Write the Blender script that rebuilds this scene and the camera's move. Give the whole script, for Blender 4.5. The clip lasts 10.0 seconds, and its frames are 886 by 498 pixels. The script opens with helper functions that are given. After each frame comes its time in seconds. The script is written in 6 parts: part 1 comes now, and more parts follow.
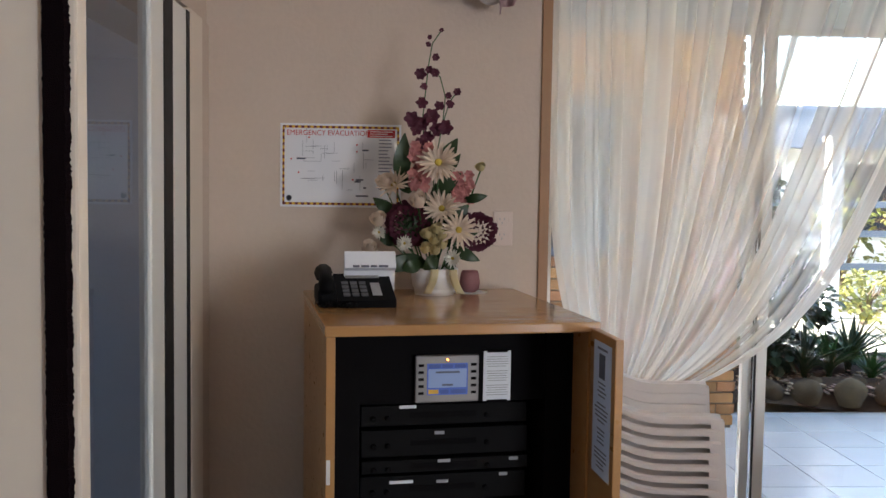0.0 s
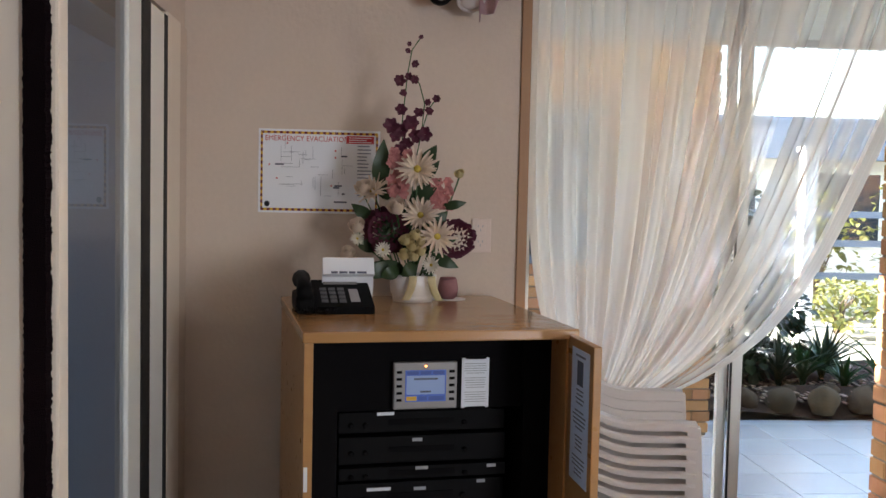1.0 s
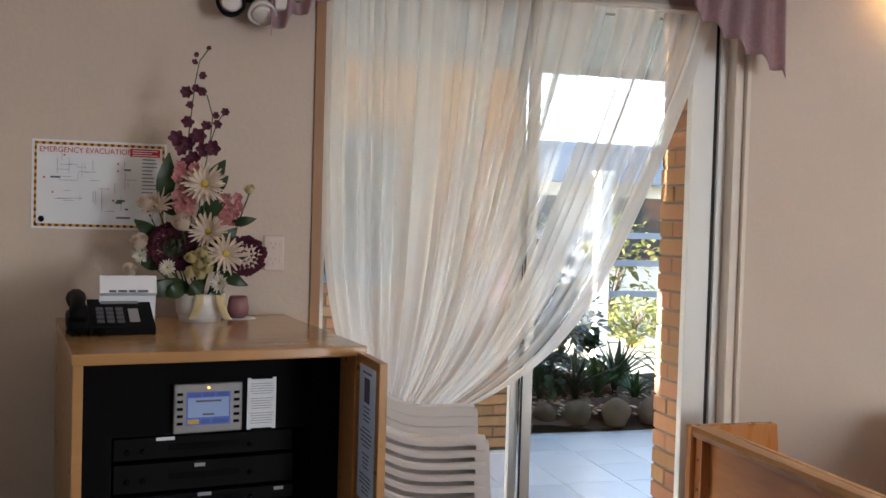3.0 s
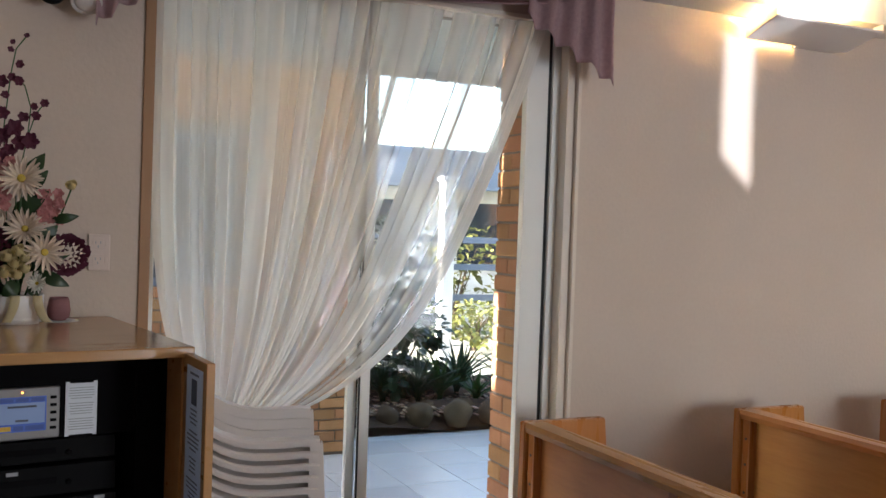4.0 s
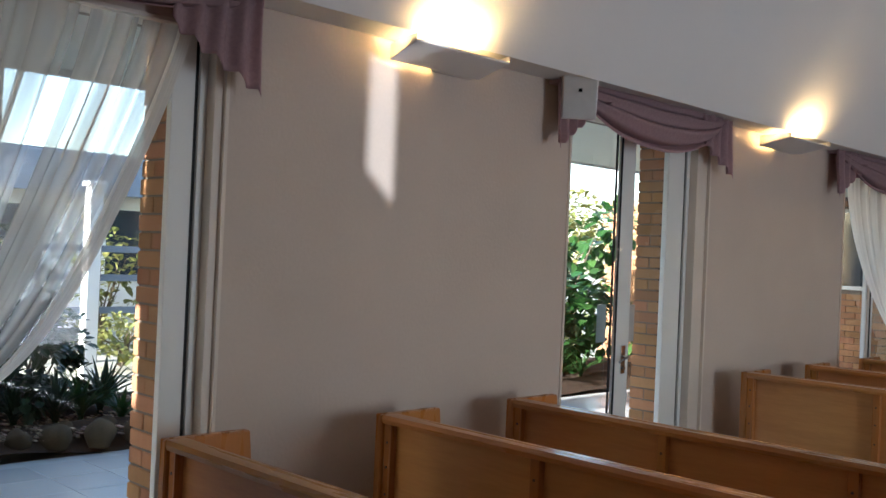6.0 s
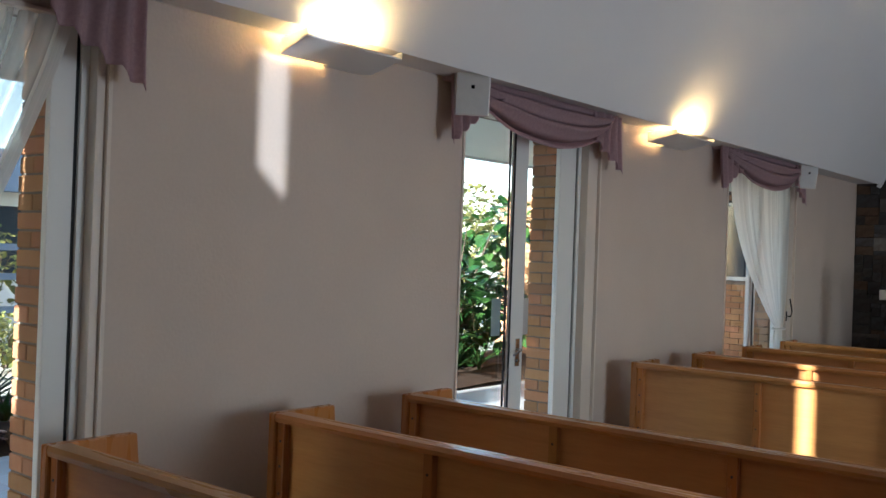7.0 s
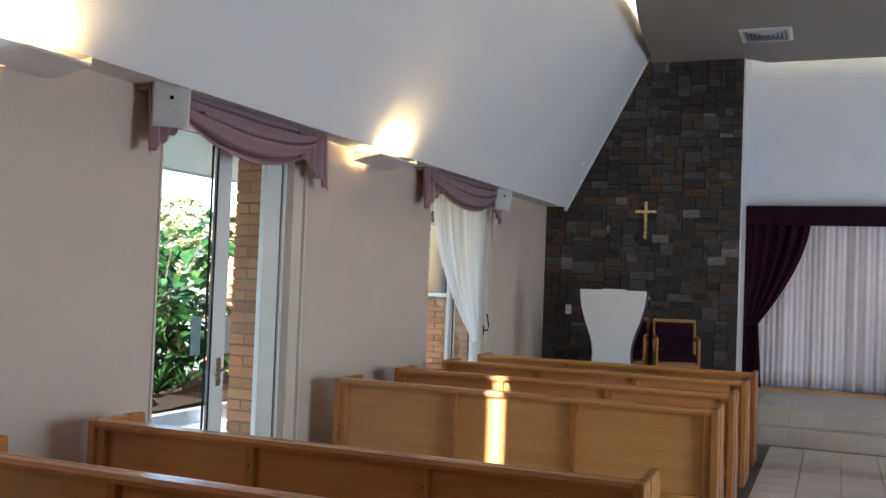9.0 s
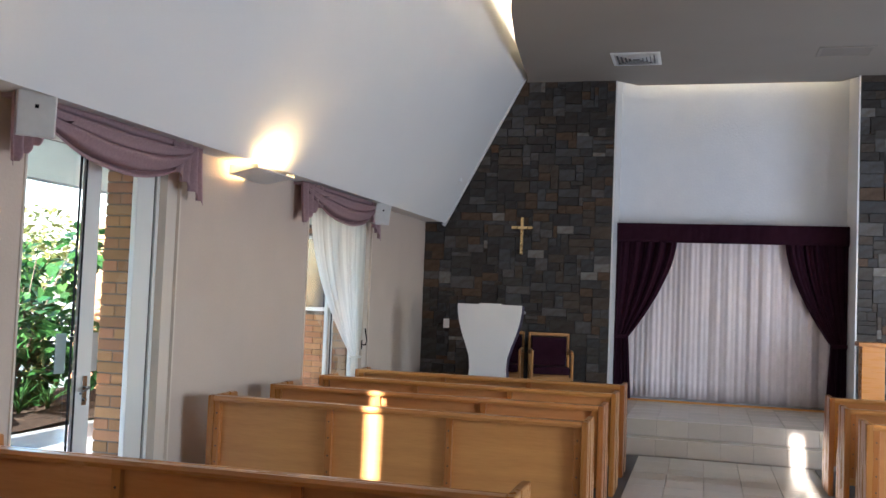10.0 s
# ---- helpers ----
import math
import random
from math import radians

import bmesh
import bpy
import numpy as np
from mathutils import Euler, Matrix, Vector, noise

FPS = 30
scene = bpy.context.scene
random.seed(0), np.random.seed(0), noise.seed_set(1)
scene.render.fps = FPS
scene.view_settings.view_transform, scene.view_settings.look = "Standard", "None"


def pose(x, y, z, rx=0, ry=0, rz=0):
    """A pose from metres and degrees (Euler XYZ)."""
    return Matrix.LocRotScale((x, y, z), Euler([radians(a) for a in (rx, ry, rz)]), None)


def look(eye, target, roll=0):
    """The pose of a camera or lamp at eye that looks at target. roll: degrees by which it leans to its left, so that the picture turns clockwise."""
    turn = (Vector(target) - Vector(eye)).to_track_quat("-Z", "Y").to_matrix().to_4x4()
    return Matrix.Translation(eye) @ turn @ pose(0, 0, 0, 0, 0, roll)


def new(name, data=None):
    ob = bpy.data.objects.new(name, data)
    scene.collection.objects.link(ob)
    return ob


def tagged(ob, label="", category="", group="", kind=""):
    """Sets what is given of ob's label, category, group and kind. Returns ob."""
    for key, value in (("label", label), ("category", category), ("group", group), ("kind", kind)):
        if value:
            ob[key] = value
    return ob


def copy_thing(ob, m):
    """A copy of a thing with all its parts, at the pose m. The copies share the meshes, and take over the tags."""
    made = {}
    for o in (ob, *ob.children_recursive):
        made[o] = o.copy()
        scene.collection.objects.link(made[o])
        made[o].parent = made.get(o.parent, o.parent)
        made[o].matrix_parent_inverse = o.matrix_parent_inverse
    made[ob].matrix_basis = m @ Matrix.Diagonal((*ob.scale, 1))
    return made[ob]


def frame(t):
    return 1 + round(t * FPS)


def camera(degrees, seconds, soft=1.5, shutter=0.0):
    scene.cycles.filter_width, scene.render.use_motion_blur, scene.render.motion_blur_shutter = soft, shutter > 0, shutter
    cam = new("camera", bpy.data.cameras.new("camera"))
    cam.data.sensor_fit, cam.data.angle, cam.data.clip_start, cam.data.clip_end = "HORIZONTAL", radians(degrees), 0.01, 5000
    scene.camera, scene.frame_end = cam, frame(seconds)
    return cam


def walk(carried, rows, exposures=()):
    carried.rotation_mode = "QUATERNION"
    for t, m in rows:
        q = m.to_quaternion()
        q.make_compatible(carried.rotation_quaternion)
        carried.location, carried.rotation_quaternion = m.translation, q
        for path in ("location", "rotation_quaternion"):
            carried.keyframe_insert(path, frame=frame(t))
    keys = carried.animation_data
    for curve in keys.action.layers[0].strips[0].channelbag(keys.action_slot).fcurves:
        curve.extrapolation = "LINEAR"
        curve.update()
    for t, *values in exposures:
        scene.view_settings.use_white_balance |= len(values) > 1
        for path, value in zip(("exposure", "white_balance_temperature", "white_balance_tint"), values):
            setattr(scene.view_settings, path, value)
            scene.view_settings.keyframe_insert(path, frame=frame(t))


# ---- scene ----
cam = camera(49.88, 10.0)
PATH = [
    (0, look((3.425, -0.000, 1.603), (0.436, 0.159, 1.407), 0.85)),
    (0.5, look((3.422, -0.009, 1.601), (0.431, 0.156, 1.426), 1.18)),
    (1, look((3.423, -0.006, 1.600), (0.437, 0.226, 1.429), 1.23)),
    (1.5, look((3.427, 0.013, 1.601), (0.449, 0.328, 1.431), 1.05)),
    (2, look((3.424, 0.033, 1.601), (0.457, 0.447, 1.445), 1.01)),
    (2.5, look((3.408, 0.051, 1.597), (0.471, 0.648, 1.478), 1.27)),
    (4, look((3.420, 0.114, 1.568), (0.692, 1.362, 1.511), 1.97)),
    (4.5, look((3.424, 0.128, 1.567), (0.820, 1.617, 1.524), 1.86)),
    (5, look((3.435, 0.138, 1.573), (0.970, 1.848, 1.556), 2.23)),
    (5.5, look((3.442, 0.153, 1.571), (1.163, 2.105, 1.580), 2.53)),
    (7, look((3.482, 0.183, 1.586), (1.580, 2.503, 1.595), 2.03)),
    (7.5, look((3.500, 0.199, 1.587), (1.774, 2.653, 1.605), 1.90)),
    (8, look((3.522, 0.207, 1.585), (1.972, 2.775, 1.618), 1.89)),
    (8.5, look((3.529, 0.234, 1.583), (2.154, 2.899, 1.650), 1.91)),
    (9, look((3.546, 0.229, 1.594), (2.401, 3.000, 1.687), 2.17)),
    (9.5, look((3.559, 0.222, 1.604), (2.612, 3.066, 1.722), 2.15)),
    (10, look((3.574, 0.209, 1.612), (2.783, 3.099, 1.760), 2.26)),
]
EXPO = [(0.0, 3.36, 6650, 15.5), (2.5, 3.38, 6700, 15), (4.0, 2.98, 6600, 14), (4.5, 2.80, 6500, 14), (5.0, 2.50, 6400, 14.5), (5.5, 2.26, 6250, 13), (7.0, 2.18, 5950, 9), (7.5, 2.36, 5850, 7), (8.5, 2.56, 5800, 7), (9.0, 2.72, 5800, 8.5), (10.0, 2.97, 5900, 10.5)]
walk(cam, PATH, EXPO)

# ---- world, sun, large lights ----
SUN_EL, SUN_AZ = 20.0, 1.0          # travels towards +y, slightly +x
world = bpy.data.worlds.new("world")
scene.world = world
world.use_nodes = True
wn = world.node_tree.nodes
sky = wn.new("ShaderNodeTexSky")
sky.sky_type, sky.sun_disc = "NISHITA", False
sky.sun_elevation, sky.sun_rotation = radians(SUN_EL), radians(180 + SUN_AZ)
wn["Background"].inputs["Strength"].default_value = 0.15
world.node_tree.links.new(sky.outputs[0], wn["Background"].inputs["Color"])


def lamp(name, kind, m, energy, color=(1, 1, 1), size=1.0, size_y=None):
    d = bpy.data.lights.new(name, kind)
    d.energy, d.color = energy, color
    if kind == "AREA":
        d.size = size
        if size_y:
            d.shape, d.size_y = "RECTANGLE", size_y
    ob = new(name, d)
    ob.matrix_world = m
    return ob


sun = lamp("sun", "SUN", Matrix(), 4.8, (1.0, 0.95, 0.88))
sun.data.angle = radians(0.6)
sd = Vector((math.sin(radians(SUN_AZ)) * math.cos(radians(SUN_EL)), math.cos(radians(SUN_AZ)) * math.cos(radians(SUN_EL)), -math.sin(radians(SUN_EL))))
sun.matrix_world = look((0, 0, 20), Vector((0, 0, 20)) + sd)
# area lamps added for daylight at assumed openings of the unseen sides; the lobby one has no opening
DAY = (0.80, 0.88, 1.0)
lamp("day_fill_right_a", "AREA", look((7.6, 4.4, 1.4), (0, 4.4, 1.4)), 21, DAY, 1.6, 2.2)
lamp("day_fill_right_b", "AREA", look((7.6, 9.5, 1.4), (3.6, 13.0, 1.5)), 14, (0.76, 0.86, 1.0), 1.6, 2.2)
lamp("day_fill_back", "AREA", look((5.67, -0.6, 1.25), (5.2, 5, 1.25)), 0.4, DAY, 2.0, 2.2)
lamp("lobby_fill", "AREA", look((1.2, -3.55, 1.3), (1.2, 0, 1.2)), 0.9, DAY, 1.6, 1.8)

# spot lamp added outside for the wall patch, in place of reflected sun; a slotted screen shapes it
glint = lamp("glint_spot", "SPOT", look((15.6, 3.14, 1.9), (0.0, 3.14, 2.2)), 2400, (0.88, 0.94, 1.0))
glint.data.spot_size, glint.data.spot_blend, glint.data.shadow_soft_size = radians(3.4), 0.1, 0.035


# ---- materials ----
def mat(name, col, rough=0.6, metal=0.0, col2=None, scale=8.0, fine=120.0, bump=0.15, amount=0.5, stretch=(1, 1, 1), rnd=0.0, emit=0.0, spec=0.5, trans=0.0, island=False):
    """Principled surface with stains at one scale and grain at another."""
    m = bpy.data.materials.new(name)
    m.use_nodes = True
    nt = m.node_tree
    N, L = nt.nodes, nt.links
    b = N["Principled BSDF"]
    b.inputs["Roughness"].default_value, b.inputs["Metallic"].default_value = rough, metal
    b.inputs["Specular IOR Level"].default_value = spec
    tc, mp = N.new("ShaderNodeTexCoord"), N.new("ShaderNodeMapping")
    mp.inputs["Scale"].default_value = stretch
    L.new(tc.outputs["Object"], mp.inputs["Vector"])
    n1, n2 = N.new("ShaderNodeTexNoise"), N.new("ShaderNodeTexNoise")
    n1.inputs["Scale"].default_value, n2.inputs["Scale"].default_value = scale, fine
    n1.inputs["Detail"].default_value, n2.inputs["Detail"].default_value = 5, 3
    for n in (n1, n2):
        L.new(mp.outputs[0], n.inputs["Vector"])
    col2 = col2 or tuple(c * 0.8 for c in col)
    ramp = N.new("ShaderNodeMapRange")
    ramp.inputs["From Min"].default_value, ramp.inputs["From Max"].default_value = 0.3, 0.7
    ramp.inputs["To Max"].default_value = amount
    mixn = N.new("ShaderNodeMix")
    mixn.data_type = "RGBA"
    avg = N.new("ShaderNodeMath")
    avg.operation = "MULTIPLY_ADD"
    avg.inputs[1].default_value = 0.35
    L.new(n2.outputs["Fac"], avg.inputs[0])
    half = N.new("ShaderNodeMath")
    half.operation = "MULTIPLY"
    half.inputs[1].default_value = 0.65
    L.new(n1.outputs["Fac"], half.inputs[0])
    L.new(half.outputs[0], avg.inputs[2])
    L.new(avg.outputs[0], ramp.inputs["Value"])
    L.new(ramp.outputs[0], mixn.inputs["Factor"])
    mixn.inputs["A"].default_value, mixn.inputs["B"].default_value = (*col, 1), (*col2, 1)
    out = mixn.outputs["Result"]
    if rnd or island:
        hsv = N.new("ShaderNodeHueSaturation")
        if island:
            src = N.new("ShaderNodeNewGeometry").outputs["Random Per Island"]
        else:
            src = N.new("ShaderNodeObjectInfo").outputs["Random"]
        mr = N.new("ShaderNodeMapRange")
        mr.inputs["To Min"].default_value, mr.inputs["To Max"].default_value = 1 - rnd, 1 + rnd
        L.new(src, mr.inputs["Value"])
        L.new(mr.outputs[0], hsv.inputs["Value"])
        mr2 = N.new("ShaderNodeMath")
        mr2.operation = "FRACT"
        mul = N.new("ShaderNodeMath")
        mul.operation = "MULTIPLY"
        mul.inputs[1].default_value = 7.31
        L.new(src, mul.inputs[0])
        L.new(mul.outputs[0], mr2.inputs[0])
        mr3 = N.new("ShaderNodeMapRange")
        mr3.inputs["To Min"].default_value, mr3.inputs["To Max"].default_value = 0.5 - rnd * 0.05, 0.5 + rnd * 0.05
        L.new(mr2.outputs[0], mr3.inputs["Value"])
        L.new(mr3.outputs[0], hsv.inputs["Hue"])
        L.new(out, hsv.inputs["Color"])
        out = hsv.outputs[0]
    L.new(out, b.inputs["Base Color"])
    rr = N.new("ShaderNodeMapRange")
    rr.inputs["To Min"].default_value, rr.inputs["To Max"].default_value = max(0, rough - 0.08), min(1, rough + 0.08)
    L.new(n1.outputs["Fac"], rr.inputs["Value"])
    L.new(rr.outputs[0], b.inputs["Roughness"])
    if bump:
        bp = N.new("ShaderNodeBump")
        bp.inputs["Strength"].default_value, bp.inputs["Distance"].default_value = bump, 0.004
        L.new(n2.outputs["Fac"], bp.inputs["Height"])
        L.new(bp.outputs[0], b.inputs["Normal"])
    if emit:
        b.inputs["Emission Color"].default_value = (*col, 1)
        b.inputs["Emission Strength"].default_value = emit
    if trans:
        tr = N.new("ShaderNodeBsdfTranslucent")
        L.new(out, tr.inputs["Color"])
        mx = N.new("ShaderNodeMixShader")
        mx.inputs[0].default_value = trans
        L.new(b.outputs[0], mx.inputs[1])
        L.new(tr.outputs[0], mx.inputs[2])
        L.new(mx.outputs[0], N["Material Output"].inputs["Surface"])
    return m


def sheer(name, col, clear, spread=0.3, pleats_=75.0, thinning=0.0):
    """Thin woven cloth that lets part of the light straight through."""
    m = bpy.data.materials.new(name)
    m.use_nodes = True
    N, L = m.node_tree.nodes, m.node_tree.links
    N.remove(N["Principled BSDF"])
    d, t, c = N.new("ShaderNodeBsdfDiffuse"), N.new("ShaderNodeBsdfTranslucent"), N.new("ShaderNodeBsdfTransparent")
    tc, mp, n = N.new("ShaderNodeTexCoord"), N.new("ShaderNodeMapping"), N.new("ShaderNodeTexNoise")
    mp.inputs["Scale"].default_value = (pleats_, 0.7, 1)
    n.inputs["Scale"].default_value, n.inputs["Detail"].default_value, n.inputs["Roughness"].default_value = 1.0, 1.5, 0.5
    L.new(tc.outputs["UV"], mp.inputs["Vector"])
    L.new(mp.outputs[0], n.inputs["Vector"])
    mr = N.new("ShaderNodeMapRange")
    mr.inputs["From Min"].default_value, mr.inputs["From Max"].default_value = 0.38, 0.62
    mr.inputs["To Min"].default_value, mr.inputs["To Max"].default_value = max(0.02, clear - spread), clear + spread
    L.new(n.outputs["Fac"], mr.inputs["Value"])
    for s in (d, t):
        s.inputs["Color"].default_value = (*col, 1)
    m1, m2 = N.new("ShaderNodeMixShader"), N.new("ShaderNodeMixShader")
    m1.inputs[0].default_value = 0.55
    L.new(d.outputs[0], m1.inputs[1])
    L.new(t.outputs[0], m1.inputs[2])
    # the cloth is gathered closer at one side than at the other
    sep, gain = N.new("ShaderNodeSeparateXYZ"), N.new("ShaderNodeMath")
    L.new(tc.outputs["UV"], sep.inputs[0])
    gain.operation = "MULTIPLY_ADD"
    gain.inputs[1].default_value, gain.inputs[2].default_value = thinning, 1 - thinning * 0.55
    L.new(sep.outputs["X"], gain.inputs[0])
    open_weave = N.new("ShaderNodeMath")
    open_weave.operation, open_weave.use_clamp = "MULTIPLY", True
    L.new(mr.outputs[0], open_weave.inputs[0])
    L.new(gain.outputs[0], open_weave.inputs[1])
    L.new(open_weave.outputs[0], m2.inputs[0])
    L.new(m1.outputs[0], m2.inputs[1])
    L.new(c.outputs[0], m2.inputs[2])
    L.new(m2.outputs[0], N["Material Output"].inputs["Surface"])
    return m


def glass_mat(name, tint=(0.93, 0.97, 0.96), ior=1.5):
    m = bpy.data.materials.new(name)
    m.use_nodes = True
    N, L = m.node_tree.nodes, m.node_tree.links
    N.remove(N["Principled BSDF"])
    c, g, f, mx = N.new("ShaderNodeBsdfTransparent"), N.new("ShaderNodeBsdfGlossy"), N.new("ShaderNodeFresnel"), N.new("ShaderNodeMixShader")
    c.inputs["Color"].default_value = (*tint, 1)
    g.inputs["Roughness"].default_value = 0.02
    f.inputs["IOR"].default_value = ior
    L.new(f.outputs[0], mx.inputs[0])
    L.new(c.outputs[0], mx.inputs[1])
    L.new(g.outputs[0], mx.inputs[2])
    L.new(mx.outputs[0], N["Material Output"].inputs["Surface"])
    return m


def glow(name, col, strength):
    m = bpy.data.materials.new(name)
    m.use_nodes = True
    b = m.node_tree.nodes["Principled BSDF"]
    b.inputs["Base Color"].default_value = (*col, 1)
    b.inputs["Emission Color"].default_value = (*col, 1)
    b.inputs["Emission Strength"].default_value = strength
    return m


M = {}
M["plaster"] = mat("plaster_wall", (0.63, 0.525, 0.443), 0.75, col2=(0.55, 0.455, 0.38), scale=1.6, fine=55, bump=0.35, amount=0.7, spec=0.3)
M["ceiling"] = mat("white_ceiling", (0.81, 0.80, 0.78), 0.8, col2=(0.76, 0.75, 0.73), scale=1.2, fine=60, bump=0.1, spec=0.2)
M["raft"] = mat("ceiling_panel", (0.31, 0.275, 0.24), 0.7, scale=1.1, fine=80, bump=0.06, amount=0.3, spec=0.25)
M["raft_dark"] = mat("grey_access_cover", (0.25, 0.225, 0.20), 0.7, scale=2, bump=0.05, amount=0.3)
# white shifted to blue, putting the niche's cool daylight into the colour
M["white_render"] = mat("white_render", (0.80, 0.82, 0.86), 0.85, col2=(0.72, 0.74, 0.79), scale=5, fine=40, bump=0.6, spec=0.2)
M["trim"] = mat("cream_paint", (0.74, 0.65, 0.55), 0.4, scale=3, fine=60, bump=0.05, amount=0.25)
M["outlet_cream"] = mat("cream_plastic", (0.70, 0.58, 0.51), 0.4, scale=6, bump=0.03, amount=0.2)
M["alu"] = mat("pale_aluminium", (0.80, 0.80, 0.76), 0.4, 0.0, scale=3, fine=90, bump=0.03, amount=0.2)
M["gasket"] = mat("black_rubber", (0.012, 0.012, 0.012), 0.7, scale=30, bump=0.05)
M["bristle"] = mat("black_bristle", (0.007, 0.0035, 0.0045), 0.9, scale=80, fine=900, bump=0.6, spec=0.05)
M["lining_wood"] = mat("brown_timber_lining", (0.36, 0.19, 0.09), 0.4, scale=5, fine=40, bump=0.05, amount=0.6, stretch=(4, 4, 0.3))
M["glass"] = glass_mat("window_glass")
M["glass_double"] = glass_mat("partition_glass", (0.80, 0.90, 0.97), 1.9)
# blue-grey puts the daylight mirrored in the partition into the wall colour
M["lobby"] = mat("lobby_daylight_tint", (0.50, 0.58, 0.70), 0.7, col2=(0.44, 0.51, 0.62), scale=2, fine=60, bump=0.2)
M["wood"] = mat("varnished_pine", (0.58, 0.27, 0.078), 0.28, col2=(0.46, 0.19, 0.048), scale=5, fine=34, bump=0.06, amount=0.8, stretch=(0.35, 5, 5), rnd=0.12)
M["wood_v"] = mat("varnished_pine_upright", (0.50, 0.20, 0.052), 0.28, col2=(0.32, 0.12, 0.03), scale=5, fine=20, bump=0.05, amount=0.45, stretch=(4, 4, 0.35), rnd=0.12)
M["ply"] = mat("pine_plywood", (0.64, 0.305, 0.102), 0.32, col2=(0.49, 0.205, 0.06), scale=3, fine=26, bump=0.05, amount=0.8, stretch=(0.4, 4, 4), rnd=0.10)
M["beech"] = mat("beech_veneer", (0.47, 0.24, 0.085), 0.3, col2=(0.40, 0.19, 0.062), scale=6, fine=50, bump=0.04, amount=0.7, stretch=(4, 0.5, 4))
M["tile"] = mat("floor_tile", (0.60, 0.52, 0.43), 0.2, col2=(0.53, 0.45, 0.365), scale=6, fine=50, bump=0.03, amount=0.6, rnd=0.06)
M["grout"] = mat("grout", (0.42, 0.36, 0.30), 0.9, scale=20, bump=0.3)
M["carpet"] = mat("dark_carpet", (0.13, 0.115, 0.105), 0.95, scale=9, fine=260, bump=0.8, spec=0.1)
M["paver"] = mat("outdoor_tile", (0.50, 0.50, 0.49), 0.24, col2=(0.42, 0.42, 0.42), scale=5, fine=60, bump=0.1, amount=0.7, rnd=0.07)
M["paving_joint"] = mat("paving_joint", (0.36, 0.36, 0.355), 0.8, scale=12, bump=0.2)
M["brick"] = mat("tan_brick", (0.44, 0.235, 0.125), 0.85, col2=(0.33, 0.165, 0.08), scale=9, fine=110, bump=0.7, amount=0.8, rnd=0.22, spec=0.2)
M["mortar"] = mat("mortar", (0.20, 0.165, 0.135), 0.95, scale=25, fine=140, bump=0.6)
def stone_mat():
    m = mat("slate_cladding", (0.66, 0.66, 0.66), 0.62, col2=(0.34, 0.26, 0.20), scale=9, fine=26, bump=1.0, amount=1.0, spec=0.35)
    N, L = m.node_tree.nodes, m.node_tree.links
    r = N.new("ShaderNodeValToRGB")
    r.color_ramp.interpolation = "CONSTANT"
    tones = [(0.0, (0.044, 0.046, 0.049)), (0.16, (0.066, 0.069, 0.073)), (0.30, (0.034, 0.033, 0.033)), (0.44, (0.064, 0.052, 0.042)), (0.58, (0.052, 0.050, 0.047)), (0.70, (0.084, 0.056, 0.036)), (0.80, (0.040, 0.036, 0.033)), (0.88, (0.090, 0.091, 0.091)), (0.965, (0.18, 0.178, 0.17))]
    el = r.color_ramp.elements
    while len(el) < len(tones):
        el.new(0.5)
    for e, (p, c) in zip(el, tones):
        e.position, e.color = p, (*c, 1)
    L.new(N.new("ShaderNodeObjectInfo").outputs["Random"], r.inputs[0])
    mul = N.new("ShaderNodeMix")
    mul.data_type, mul.blend_type = "RGBA", "MULTIPLY"
    mul.inputs["Factor"].default_value = 1.0
    b = N["Principled BSDF"]
    old = b.inputs["Base Color"].links[0].from_socket
    gain = N.new("ShaderNodeMix")
    gain.data_type, gain.blend_type = "RGBA", "ADD"
    gain.inputs["Factor"].default_value = 1.0
    L.new(old, gain.inputs["A"])
    L.new(old, gain.inputs["B"])
    L.new(gain.outputs["Result"], mul.inputs["A"])
    L.new(r.outputs[0], mul.inputs["B"])
    L.new(mul.outputs["Result"], b.inputs["Base Color"])
    return m


M["stone"] = stone_mat()
M["stone_gap"] = mat("stone_joint", (0.045, 0.042, 0.040), 0.95, scale=20, bump=0.3)
M["sheer"] = sheer("cream_voile", (0.97, 0.94, 0.88), 0.44, 0.26, 26.0, 0.8)
M["voile"] = sheer("white_voile", (0.92, 0.90, 0.85), 0.10, 0.07, 40.0)
M["mauve"] = mat("mauve_voile", (0.62, 0.45, 0.46), 0.7, col2=(0.42, 0.275, 0.30), scale=60, fine=220, bump=0.3, amount=0.6, spec=0.15, trans=0.5)
M["velvet"] = mat("plum_velvet", (0.026, 0.005, 0.014), 0.85, col2=(0.012, 0.0025, 0.007), scale=14, fine=200, bump=0.3, spec=0.15)
M["drape"] = mat("pale_lilac_drape", (0.72, 0.65, 0.665), 0.85, scale=10, fine=240, bump=0.3, amount=0.5, spec=0.15)
M["white_paint"] = mat("white_lacquer", (0.80, 0.79, 0.78), 0.35, scale=2, fine=70, bump=0.04, amount=0.2)
M["plastic"] = mat("white_plastic", (0.72, 0.66, 0.63), 0.38, scale=6, fine=150, bump=0.05, amount=0.3)
M["black"] = mat("black_metal", (0.006, 0.0054, 0.006), 0.8, scale=10, fine=160, bump=0.1, spec=0.06)
M["black2"] = mat("black_rack_unit", (0.005, 0.0046, 0.005), 0.6, scale=10, fine=120, bump=0.08, spec=0.08)
M["brass"] = mat("polished_brass", (0.80, 0.60, 0.30), 0.28, 1.0, scale=20, bump=0.03)
M["chrome"] = mat("chrome", (0.6, 0.6, 0.6), 0.2, 1.0, scale=20, bump=0.02)
M["silver"] = mat("silver_plastic", (0.25, 0.235, 0.23), 0.4, 0.3, scale=20, bump=0.05)
